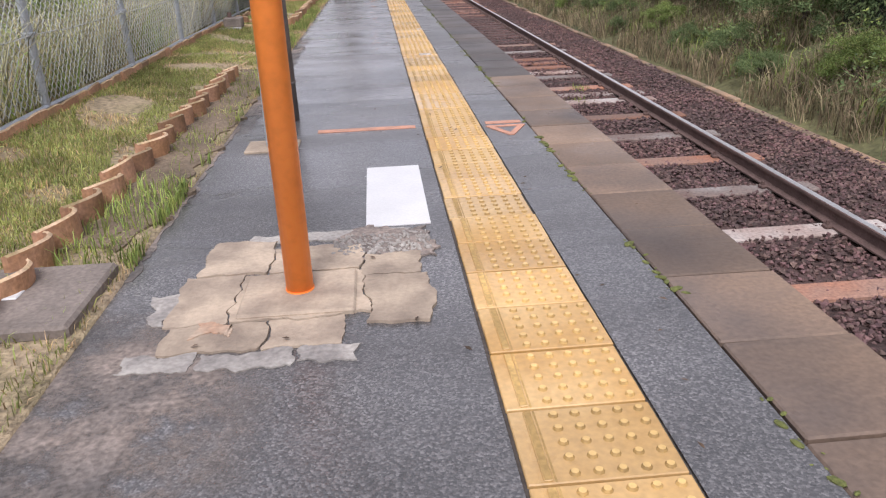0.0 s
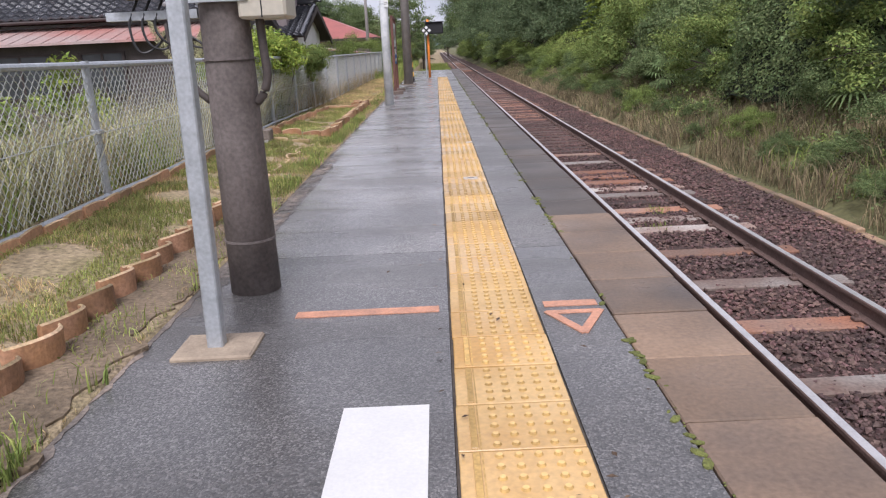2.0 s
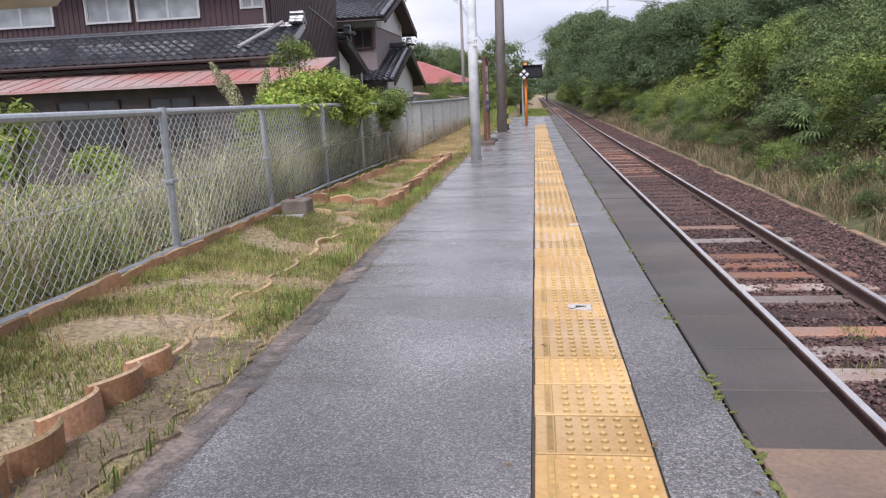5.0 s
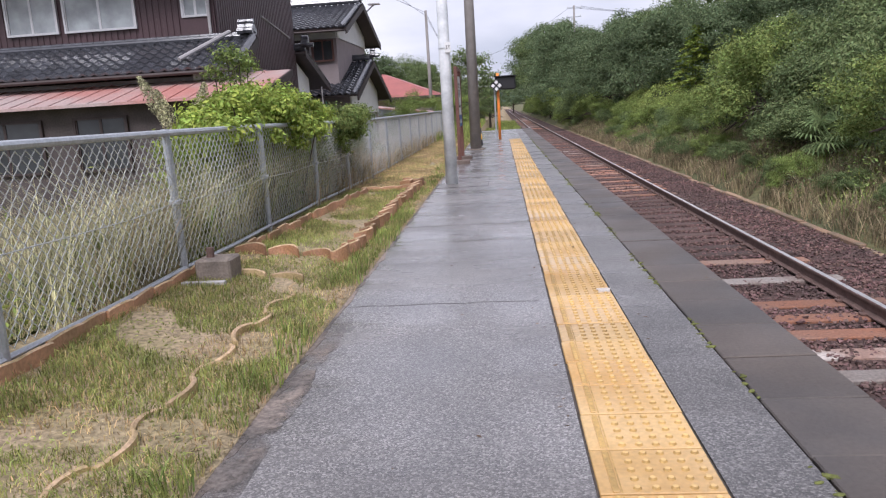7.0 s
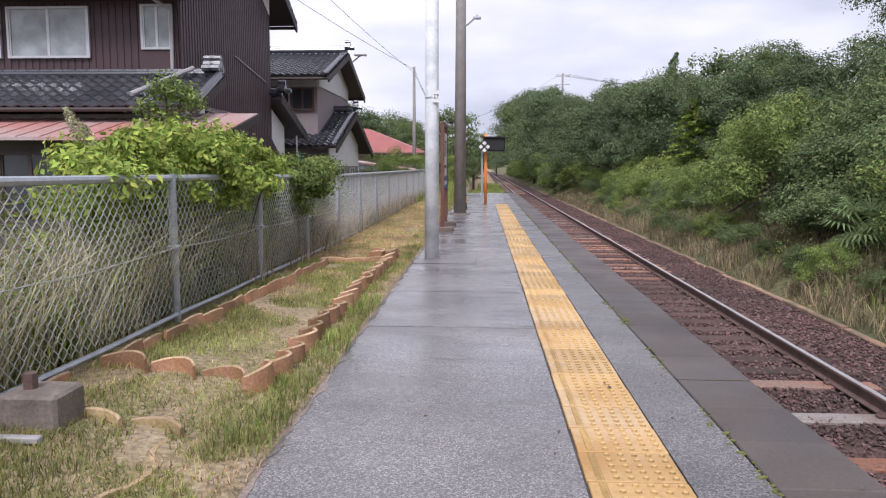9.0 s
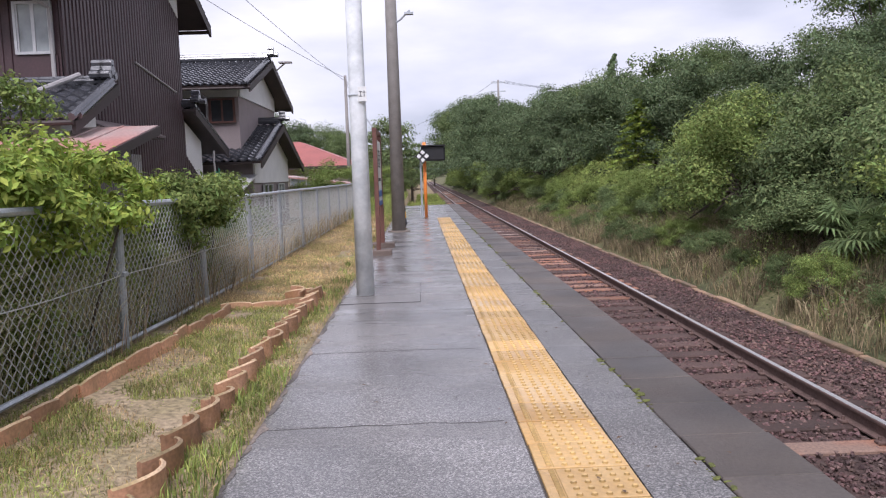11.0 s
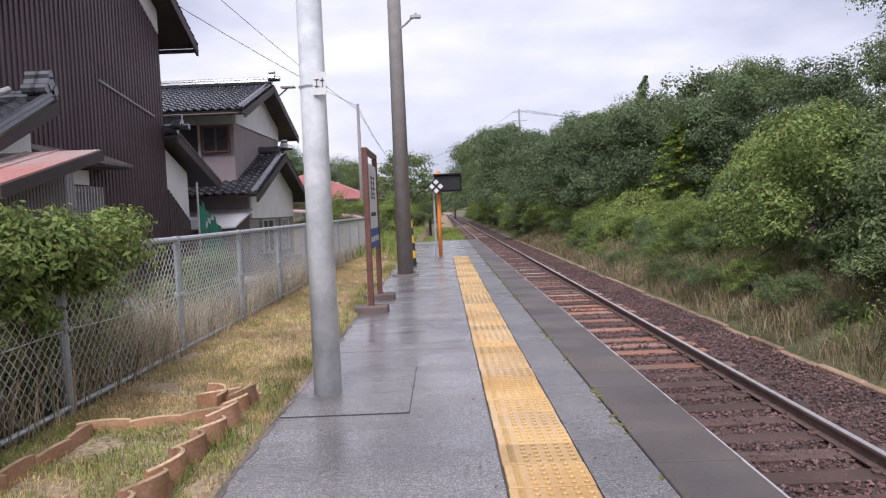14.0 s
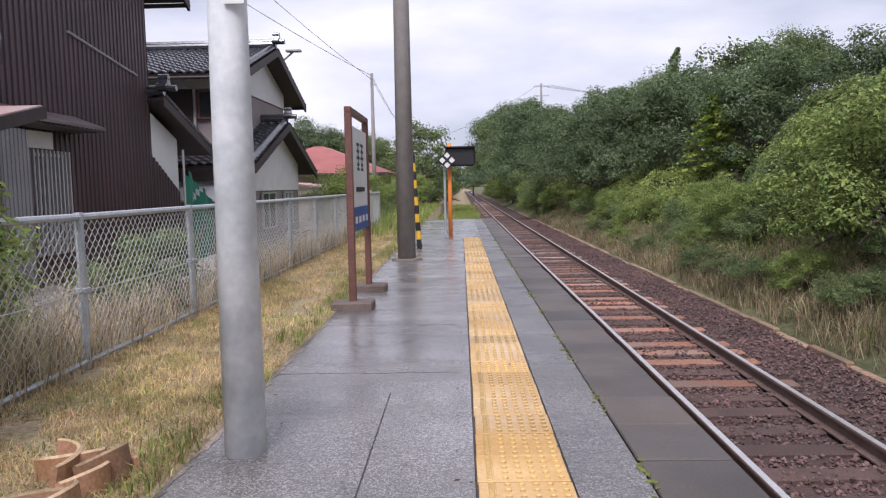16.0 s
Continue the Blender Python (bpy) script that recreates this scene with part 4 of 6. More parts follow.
for s in (-1, 1):
    bm = bmesh.new()
    for cx in (23.50, 23.80):
        for dz, dy0, dy1 in ((0.16, -0.11, 0.11), (0.09, -0.09, 0.09), (0.02, -0.11, 0.11), (-0.05, -0.08, 0.08), (-0.10, -0.08, 0.08)):
            box(bm, (s * 0.021, cx + dy0, 1.53 + dz - 0.014), (s * 0.024, cx + dy1, 1.53 + dz + 0.014))
        box(bm, (s * 0.021, cx - 0.015, 1.42), (s * 0.0245, cx + 0.015, 1.71))
    for k in range(9):
        box(bm, (s * 0.021, 23.3 + k * 0.075, 1.19), (s * 0.024, 23.35 + k * 0.075, 1.24))
    part("lettering", bm, SIGN_INK, board, "dark lettering")
    bm = bmesh.new()
    for k in range(4):
        box(bm, (s * 0.025, 23.16 + k * 0.27, 0.86), (s * 0.027, 23.32 + k * 0.27, 0.93))
    part("band_lettering", bm, SIGN_WHITE, board, "white lettering")

# monitor on the orange post at the platform end
mo = thing("monitor_post", "orange post carrying a black monitor and a stop marker", "monitor", (-0.42, 33.5, 0))
part("shaft", tube([(0, 0, 0), (0, 0, 2.26)], 0.05, 14), ORANGE, mo, smooth=True)
part("steel_post", tube([(-0.12, -0.1, 0), (-0.12, -0.1, 1.9)], 0.03, 10), GALV, mo)
mon = part("monitor", boxes(((-0.1, -0.18, 1.70), (0.62, 0.2, 2.15)), bevel=0.04), BLACK, mo, "black weatherproof monitor housing")
part("hood", boxes(((-0.12, -0.26, 2.14), (0.64, 0.22, 2.17))), BLACK, mon)
dia = part("stop_marker", boxes(((-0.2, -0.012, -0.2), (0.2, 0.012, 0.2))), BLACK, mo, "black and white diamond stop marker")
dia.matrix_basis = pose(-0.05, -0.33, 1.84) @ Matrix.Diagonal((0.8, 1, 0.8, 1)) @ pose(0, 0, 0, 0, 45, 0)
for a in (-1, 1):
    for b in (-1, 1):
        part("white_square", boxes(((a * 0.1 - 0.065, -0.018, b * 0.1 - 0.065), (a * 0.1 + 0.065, -0.012, b * 0.1 + 0.065))), SIGN_WHITE, dia)

# ---- houses ----
GZ = -0.62


def corrugated(axis, at, lo, hi, z0, top, pitch=0.16, depth=0.025, face=1):
    """Ribbed metal siding on a wall: axis 'x' faces the line, 'y' faces along it. top(s): the height of the upper edge."""
    bm = bmesh.new()
    cols = []
    s = lo
    k = 0
    while s < hi - 1e-4:
        for ds, d in ((0.0, 0), (0.35, 0), (0.42, depth), (0.92, depth)):
            q = min(s + ds * pitch, hi)
            p = at + face * d
            pt = (lambda z: (p, q, z)) if axis == "x" else (lambda z: (q, p, z))
            cols.append((bm.verts.new(pt(z0)), bm.verts.new(pt(top(q)))))
        s += pitch
    for a, b in zip(cols, cols[1:]):
        bm.faces.new((a[0], b[0], b[1], a[1]))
    return bm


def tiled_slope(name, parent, corner, along, down, n_along, n_down, material=TILE):
    """Rows of curved clay tiles on one slope, from its upper corner: each course overlaps the next."""
    corner, along, down = Vector(corner), Vector(along), Vector(down)
    up = along.cross(down).normalized()
    if up.z < 0:
        up = -up
    v, f = [], []
    seg = 5
    for j in range(n_down):
        for i in range(n_along):
            base = len(v)
            lift = random.uniform(0, 0.006)
            for e, (dj, h) in enumerate(((j, 0.012), (j + 1.06, 0.05), (j + 1.06, 0.0))):
                for k in range(seg):
                    s = k / (seg - 1)
                    wave = 0.034 * math.sin((s * 1.0 + 0.02) * 2 * math.pi)
                    p = corner + along * ((i + s * 0.995) / n_along) + down * (dj / n_down) + up * (h + wave + lift + 0.03)
                    v.append(tuple(p))
            for e in range(2):
                for k in range(seg - 1):
                    a = base + e * seg + k
                    f.append((a, a + 1, a + seg + 1, a + seg))
    ob = raw(name, v, f, material, parent)
    # boards under the tiles
    a, b, c, d = corner, corner + along, corner + along + down, corner + down
    bm = bmesh.new()
    q = [bm.verts.new(p) for p in (a, b, c, d)] + [bm.verts.new(p - up * 0.07) for p in (a, b, c, d)]
    for fc in ((0, 1, 2, 3), (7, 6, 5, 4), (0, 4, 5, 1), (1, 5, 6, 2), (2, 6, 7, 3), (3, 7, 4, 0)):
        bm.faces.new([q[i] for i in fc])
    bmesh.ops.recalc_face_normals(bm, faces=bm.faces)
    part("roof_deck", bm, BROWN_TRIM, parent)
    return ob


def ridge(parent, a, b, r=0.09, ends=True):
    """A ridge of stacked tiles with end ornaments."""
    a, b = Vector(a), Vector(b)
    way = (b - a).normalized()
    part("ridge", tube([a, b], r, 8), TILE, parent)
    bm = bmesh.new()
    n = int((b - a).length / 0.27)
    for k in range(n + 1):
        p = a + (b - a) * (k / max(n, 1))
        tube([p + Vector((0, 0, r * 0.8)) - way * 0.02, p + Vector((0, 0, r * 0.8)) + way * 0.285], r * 0.8, 8, bm)
    part("ridge_tile", bm, TILE, parent)
    if ends:
        for p in (a, b):
            bm = bmesh.new()
            for dx, dz, rr in ((0, 0.18, 0.11), (0, 0.32, 0.07), (-0.12, 0.1, 0.08), (0.12, 0.1, 0.08)):
                s = way.cross(Vector((0, 0, 1)))
                tube([p + s * dx + Vector((0, 0, dz)) - way * 0.1, p + s * dx + Vector((0, 0, dz)) + way * 0.12], rr, 8, bm)
            part("ridge_ornament", bm, TILE, parent, "stacked dark ridge-end ornament")


def window(parent, axis, at, lo, hi, z0, z1, panes=2, face=-1, glass=GLASS, frame_m=ALU):
    """A sliding window set into a wall."""
    def bx(s0, s1, za, zb, d0, d1):
        d0, d1 = sorted((at + face * d0, at + face * d1))
        return ((s0, d0, za), (s1, d1, zb)) if axis == "y" else ((d0, s0, za), (d1, s1, zb))
    t = 0.05
    fr = part("window", boxes(bx(lo, hi, z0, z0 + t, 0, 0.07), bx(lo, hi, z1 - t, z1, 0, 0.07), bx(lo, lo + t, z0 + t, z1 - t, 0, 0.07), bx(hi - t, hi, z0 + t, z1 - t, 0, 0.07)), frame_m, parent, "window frame")
    w = (hi - lo - 2 * t) / panes
    for k in range(panes):
        a, b = lo + t + k * w, lo + t + (k + 1) * w
        part("pane", boxes(bx(a + 0.02, b - 0.02, z0 + t, z1 - t, 0.015 + 0.012 * (k % 2), 0.022 + 0.012 * (k % 2))), glass, fr)
        part("stile", boxes(bx(a, a + 0.03, z0 + t, z1 - t, 0.014, 0.05)), frame_m, fr)
        part("stile", boxes(bx(b - 0.03, b, z0 + t, z1 - t, 0.014, 0.05)), frame_m, fr)
    return fr


# the dark brown house
H = thing("house", "dark brown metal-clad two-storey house with tiled roofs", "house")
X0, X1, Y0, Y1, YM, PK, SL = -17.0, -7.15, 25.3, 32.2, 29.8, 7.6, 0.5
gable = lambda y: PK - SL * abs(y - YM)
part("wall", profile([(Y0, GZ), (Y1, GZ), (Y1, gable(Y1)), (YM, PK), (Y0, gable(Y0))], X0, X1, "x"), BROWN_TRIM, H)
part("siding", corrugated("x", X1 + 0.01, Y0, Y1, GZ, lambda y: gable(y) - 0.6), BROWN_WALL, H, "dark brown ribbed metal siding")
part("siding", corrugated("y", Y0 - 0.01, X0, X1, GZ, lambda x: gable(Y0), 0.16, 0.02, -1), BROWN_WALL, H, "dark brown ribbed metal siding")
part("gable_plaster", profile([(Y0 + 0.2, gable(Y0 + 0.2) - 0.6), (YM, PK - 0.6), (Y1 - 0.03, gable(Y1) - 0.6), (Y1 - 0.03, gable(Y1) - 0.05), (YM, PK - 0.05), (Y0 + 0.2, gable(Y0 + 0.2) - 0.05)], X1, X1 + 0.05, "x"), PLASTER, H, "white plaster band below the roof")
RX, YN, YF = -6.6, 24.45, 33.6
tiled_slope("roof_tiles", H, (X0 - 0.5, YM, PK + 0.1), (RX - X0 + 0.5, 0, 0), (0, YN - YM, -SL * (YM - YN)), 40, 19)
tiled_slope("roof_tiles", H, (X0 - 0.5, YM, PK + 0.1), (RX - X0 + 0.5, 0, 0), (0, YF - YM, -SL * (YF - YM)), 40, 14)
ridge(H, (X0 - 0.5, YM, PK + 0.22), (RX, YM, PK + 0.22), 0.12)


def barge(parent, x, ya, za, yb, zb, tall=0.24):
    """A board along a gable's edge."""
    return part("barge_board", profile([(ya, za - tall), (yb, zb - tall), (yb, zb), (ya, za)], x - 0.06, x, "x"), BROWN_TRIM, parent)


for ye in (YN, YF):
    barge(H, RX + 0.01, YM, PK + 0.08, ye, PK + 0.08 - SL * abs(ye - YM))
    part("gutter", tube([(X0, ye, PK - SL * abs(ye - YM) - 0.02), (RX, ye, PK - SL * abs(ye - YM) - 0.02)], 0.055, 8), BROWN_TRIM, H, "dark metal gutter")
part("soffit", boxes(((X0, YN, gable(YN) - 0.16), (RX, Y0, gable(YN) - 0.12))), BROWN_TRIM, H)
part("downpipe", tube([(X1 - 0.35, YN + 0.05, gable(YN) - 0.1), (X1 - 0.3, Y0 - 0.4, gable(YN) - 0.25), (X1 - 0.12, Y0 - 0.1, 4.55), (X1 - 0.12, Y0 - 0.1, 3.0)], 0.04, 8), PIPE, H, "pale downpipe")
for lo, hi in ((-12.45, -11.1), (-10.95, -9.1)):
    window(H, "y", Y0 - 0.03, lo, hi, 3.55, 4.65)
window(H, "y", Y0 - 0.03, -7.95, -7.25, 3.72, 4.68)
part("apron_panel", boxes(((-8.0, Y0 - 0.06, 3.2), (-7.2, Y0 - 0.03, 3.7))), BROWN_WALL, H, "brown panel below the window")
window(H, "y", Y0 - 0.03, -15.4, -13.4, 3.55, 4.65)
part("wall_bar", tube([(X1 + 0.05, 28.8, 4.1), (X1 + 0.05, 31.6, 3.73)], 0.025, 6), PIPE, H, "thin pale bar on the wall")
# lower tiled roof in front
tiled_slope("roof_tiles", H, (X0, Y0, 3.15), (10.85, 0, 0), (0, -1.9, -0.82), 40, 7)
ridge(H, (X0, Y0 - 0.1, 3.2), (-6.45, Y0 - 0.1, 3.2), 0.07, False)
ridge(H, (-6.22, Y0 - 0.15, 3.14), (-6.12, Y0 - 1.85, 2.42), 0.08, False)
ridge(H, (-6.45, Y0 - 0.12, 3.2), (-6.3, Y0 - 0.12, 3.2), 0.06)
barge(H, -6.14, Y0, 3.14, Y0 - 1.9, 2.32, 0.2)
part("verge_plaster", profile([(Y0 - 1.4, 1.9), (Y0, 1.9), (Y0, 2.92), (Y0 - 1.4, 2.32)], -7.3, -6.62, "x"), PLASTER, H, "white plaster under the tiled verge")
part("gutter", tube([(X0, Y0 - 1.95, 2.3), (-6.15, Y0 - 1.95, 2.3)], 0.045, 8), BROWN_TRIM, H)
part("lower_wall", boxes(((X0, 23.9, GZ), (-7.3, Y0 - 0.03, 2.25))), GREY_SIDING, H, "grey lower wall")
part("roof_pipe", tube([(-6.75, Y0 - 0.25, 3.3), (-7.45, Y0 - 1.7, 2.62)], 0.05, 8), PIPE, H, "pale pipe lying on the tiles")
# red lean-to
part("lean_to_roof", profile([(22.0, 1.66), (24.5, 2.24), (24.5, 2.30), (22.0, 1.72)], X0, -5.2, "x"), RED_ROOF, H, "faded red metal lean-to roof")
for k in range(27):
    x = X0 + 0.43 * k
    part("roof_seam", profile([(22.0, 1.715), (24.5, 2.295), (24.5, 2.32), (22.0, 1.74)], x, x + 0.03, "x"), RED_ROOF, H)
part("lean_to_trim", profile([(21.98, 1.55), (24.52, 2.14), (24.52, 2.29), (21.98, 1.70)], -5.2, -5.16, "x"), BROWN_TRIM, H)
part("lean_to_wall", profile([(22.4, GZ), (24.3, GZ), (24.3, 2.1), (22.4, 1.68)], X0, -5.65, "x"), LEAN_WALL, H, "dark timber lean-to wall")
window(H, "y", 22.4, -11.8, -10.1, 0.3, 1.45, 2, -1, GLASS_DARK, BROWN_TRIM)
window(H, "y", 22.4, -9.4, -8.2, 0.3, 1.45, 2, -1, GLASS_DARK, BROWN_TRIM)
part("enclosure", corrugated("x", -6.7, 25.4, 26.7, GZ, lambda y: 2.2, 0.1, 0.015), GREY_SIDING, H, "grey ribbed metal enclosure")
part("enclosure_side", boxes(((X1, 26.66, GZ), (-6.7, 26.71, 2.2))), GREY_SIDING, H)
part("lean_to_cladding", corrugated("x", -5.64, 22.4, 24.3, GZ, lambda y: 1.68 + 0.22 * (y - 22.4), 0.08, 0.012), CLADDING, H, "grey-brown ribbed metal cladding")
part("lintel_panel", boxes(((X1 + 0.02, 26.9, 1.98), (X1 + 0.06, 28.1, 2.26))), PLASTER, H, "small white panel under the canopy")
# canopy and grille
part("canopy", profile([(X1, 2.55), (X1 + 0.6, 2.34), (X1 + 0.6, 2.39), (X1, 2.62)], 25.5, 28.9), GREY_ROOF, H, "weathered brown metal canopy")
part("canopy_soffit", boxes(((X1, 25.55, 2.30), (X1 + 0.56, 28.85, 2.33))), BROWN_TRIM, H)
window(H, "x", X1 + 0.03, 27.4, 28.4, 0.4, 1.9, 2, 1, GLASS_DARK)
bars = [((X1 + 0.12, 27.1 + 0.12 * k, 0.2), (X1 + 0.15, 27.145 + 0.12 * k, 1.95)) for k in range(12)]
for lo, hi in bars:
    part("window_bar", boxes((lo, hi)), PIPE if lo[1] > 27.3 else GREY_ROOF, H)
# side wing with its own little roof
part("wing_wall", profile([(32.2, GZ), (33.9, GZ), (33.9, 2.55), (32.2, 3.1)], -13, -7.2, "x"), BROWN_TRIM, H)
part("wing_siding", corrugated("x", -7.19, 32.2, 33.9, GZ, lambda y: 2.15 - 0.55 * (y - 32.2)), BROWN_WALL, H, "dark brown ribbed metal siding")
part("wing_plaster", profile([(32.25, 2.1), (33.85, 1.25), (33.85, 2.5), (32.25, 3.05)], -7.2, -7.17, "x"), PLASTER, H, "white plaster gable")
tiled_slope("roof_tiles", H, (-13, 32.1, 3.32), (6.25, 0, 0), (0, 3.3, -1.08), 24, 12)
barge(H, -6.74, 32.1, 3.34, 35.4, 2.26, 0.2)
ridge(H, (-6.85, 32.15, 3.40), (-6.85, 35.35, 2.34), 0.09, False)
ridge(H, (-7.7, 32.15, 3.45), (-6.75, 32.15, 3.45), 0.09)

# the second house
K = thing("house", "two-storey house with mauve plaster and dark tiled roofs", "house")
KU = lambda y: 5.78 - 0.335 * abs(y - 40.2)
KL = lambda y: 3.35 - 0.345 * abs(y - 40.2)
part("wall", profile([(37.1, GZ), (43.4, GZ), (43.4, KU(43.4)), (40.2, 5.78), (37.1, KU(37.1))], -16, -6.75, "x"), PLASTER_PINK, K)
part("gable_plaster", profile([(37.2, 4.2), (43.3, 4.2), (43.3, KU(43.3) - 0.05), (40.2, 5.72), (37.2, KU(37.2) - 0.05)], -6.75, -6.7, "x"), PLASTER, K, "white plaster gable")
part("wall_band", boxes(((-16, 37.05, 4.18), (-6.75, 37.1, KU(37.1)))), PLASTER, K, "white band below the eaves")
tiled_slope("roof_tiles", K, (-16.4, 40.2, 5.83), (10.3, 0, 0), (0, -4.1, -1.37), 40, 15)
tiled_slope("roof_tiles", K, (-16.4, 40.2, 5.83), (10.3, 0, 0), (0, 4.2, -1.41), 40, 15)
ridge(K, (-16.4, 40.2, 5.98), (-6.15, 40.2, 5.98), 0.11)
for ye in (36.1, 44.4):
    barge(K, -6.09, 40.2, 5.83, ye, KU(ye) + 0.05)
    part("gutter", tube([(-16.4, ye, KU(ye) - 0.05), (-6.1, ye, KU(ye) - 0.05)], 0.045, 8), BROWN_TRIM, K)
part("dark_panel", boxes(((-12.5, 37.04, 3.2), (-7.85, 37.1, 4.16))), BROWN_TRIM, K, "dark timber band between the windows")
window(K, "y", 37.04, -7.75, -6.85, 3.3, 4.12, 2, -1, GLASS_DARK, SIGN_BROWN)
window(K, "y", 37.03, -11.6, -9.5, 3.4, 4.1, 2, -1, GLASS_DARK, BROWN_TRIM)
part("downpipe", tube([(-7.9, 36.15, 4.4), (-7.8, 36.95, 4.15), (-7.8, 36.95, 3.1), (-8.1, 36.6, 2.6)], 0.045, 8), PIPE, K)
part("lower_wall", profile([(36.9, GZ), (43.6, GZ), (43.6, KL(43.6)), (40.2, 3.35), (36.9, KL(36.9))], -15, -6.35, "x"), PLASTER_PINK, K)
part("lower_gable", profile([(37.0, 1.2), (43.5, 1.2), (43.5, KL(43.5) - 0.05), (40.2, 3.3), (37.0, KL(37.0) - 0.05)], -6.35, -6.3, "x"), PLASTER, K, "white plaster gable")
tiled_slope("roof_tiles", K, (-15.4, 40.2, 3.40), (9.6, 0, 0), (0, -4.3, -1.48), 36, 15)
tiled_slope("roof_tiles", K, (-15.4, 40.2, 3.40), (9.6, 0, 0), (0, 4.5, -1.55), 36, 15)
ridge(K, (-8.4, 40.2, 3.55), (-5.85, 40.2, 3.55), 0.1)
for ye in (35.9, 44.7):
    barge(K, -5.79, 40.2, 3.40, ye, KL(ye) + 0.05)
ridge(K, (-5.95, 40.2, 3.46), (-5.95, 44.7, 1.91), 0.08, False)
ridge(K, (-5.95, 40.2, 3.46), (-5.95, 35.95, 2.0), 0.08, False)
ridge(K, (-6.25, 40.2, 5.88), (-6.25, 44.4, 4.47), 0.08, False)
ridge(K, (-6.25, 40.2, 5.88), (-6.25, 36.15, 4.53), 0.08, False)
part("awning", profile([(34.7, 0.95), (36.9, 1.45), (36.9, 1.5), (34.7, 1.0)], -12, -6.2, "x"), PLASTER, K, "pale awning")
window(K, "x", -6.3, 38.2, 39.8, 0.0, 1.15, 2, 1, GLASS_DARK)
window(K, "x", -6.3, 41.0, 42.2, 0.0, 1.15, 2, 1, GLASS)
window(K, "y", 36.9, -10.5, -8.5, 0.0, 1.2, 2, -1, GLASS_DARK)
dish = part("antenna", boxes(((-5.95, 40.6, 5.83), (-5.45, 40.9, 5.88))), PIPE, K, "small flat roof antenna"); part("antenna_arm", tube([(-6.15, 40.9, 5.53), (-5.7, 40.75, 5.84)], 0.03, 6), PIPE, K)
tagged(part("concrete_apron", boxes(((-7.1, 24.4, -1.0), (-5.0, 33.5, -0.32)), bevel=0.02), mat("pale_yard_concrete", (0.58, 0.53, 0.48), 0.85, 0.15, 1.5, 30, 0.3)), "pale concrete apron beside the dark house", "apron", kind="structure")
net = thing("green_net", "green garden net hung on a pole by the house", "net", (-6.2, 31.65, -0.32))
part("net_pole", tube([(0, 0, 0), (0, 0, 2.45)], 0.025, 6), PIPE, net)
v, f = [], []
for j in range(15):
    for i in range(15):
        v.append((0.05 * math.sin(i * 0.9) + 0.02, i * 0.12, 2.05 - j * 0.14 - i * 0.05))
for j in range(14):
    for i in range(14):
        if (i + j) % 7:
            f.append((j * 15 + i, j * 15 + i + 1, j * 15 + i + 16, j * 15 + i + 15))
raw("netting", v, f, NET, net)

# the red-roofed house
R3 = thing("house", "low beige house with a red metal roof", "house")
part("wall", boxes(((-12.5, 57, GZ), (-4.9, 66, 2.2))), BEIGE, R3)
bm = bmesh.new()
a = [bm.verts.new(p) for p in ((-13.1, 56.2, 2.05), (-4.2, 56.2, 2.05), (-4.2, 66.8, 2.05), (-13.1, 66.8, 2.05))]
b = [bm.verts.new(p) for p in ((-8.9, 60.0, 3.75), (-8.4, 60.0, 3.75), (-8.4, 63.0, 3.75), (-8.9, 63.0, 3.75))]
for i in range(4):
    bm.faces.new((a[i], a[(i + 1) % 4], b[(i + 1) % 4], b[i]))
bm.faces.new(b); bm.faces.new(a[::-1])
part("roof", bm, RED_ROOF_FAR, R3, "red metal hipped roof")
part("fascia", boxes(((-13.12, 56.18, 1.9), (-4.18, 56.24, 2.06)), ((-4.24, 56.24, 1.9), (-4.18, 66.8, 2.06))), BROWN_TRIM, R3)
window(R3, "y", 57, -8.6, -6.6, 0.2, 1.5, 2, -1, GLASS)
window(R3, "x", -4.9, 58.5, 60.5, 0.2, 1.5, 2, 1, GLASS_DARK)

# low shed roofs past the second house
S4 = thing("shed", "small shed with a pink-grey metal roof behind the fence", "shed")
part("wall", boxes(((-7.5, 48.5, GZ), (-4.6, 52.5, 0.95))), BEIGE, S4)
part("roof", profile([(-7.7, 1.45), (-4.2, 0.95), (-4.2, 1.02), (-7.7, 1.52)], 48, 53), RED_ROOF, S4, "pink-grey metal roof")

# ---- utility poles and wires ----
def power_pole(x, y, z0, h, label, r=0.14, arms=True):
    p = thing("power_pole", label, "utility pole", (x, y, z0))
    part("shaft", tube([(0, 0, -0.2), (0, 0, h)], r, 12, end_radius=r * 0.6), POLE_MID, p, smooth=True)
    for k, z in enumerate((h - 0.3, h - 1.1) if arms else ()):
        part("crossarm", boxes(((-0.7, -0.04, z), (0.7, 0.04, z + 0.08))), GALV, p)
        for s in (-0.6, 0.0, 0.6):
            part("insulator", tube([(s, 0, z + 0.08), (s, 0, z + 0.22)], 0.035, 6), PLASTER, p)
    return p


power_pole(-4.75, 55.0, GZ, 7.85, "slim concrete utility pole behind the houses", 0.13, False)
power_pole(7.1, 82.0, -0.5, 10.6, "concrete power pole above the trees")
power_pole(6.4, 125.0, -0.5, 12.0, "distant power pole above the trees")


def wire(a, b, sag, label):
    a, b = Vector(a), Vector(b)
    pts = [a.lerp(b, k / 16) - Vector((0, 0, sag * 4 * (k / 16) * (1 - k / 16))) for k in range(17)]
    return tagged(part("overhead_wire", tube(pts, 0.012, 4), CABLE), label, "wire", "overhead wires")


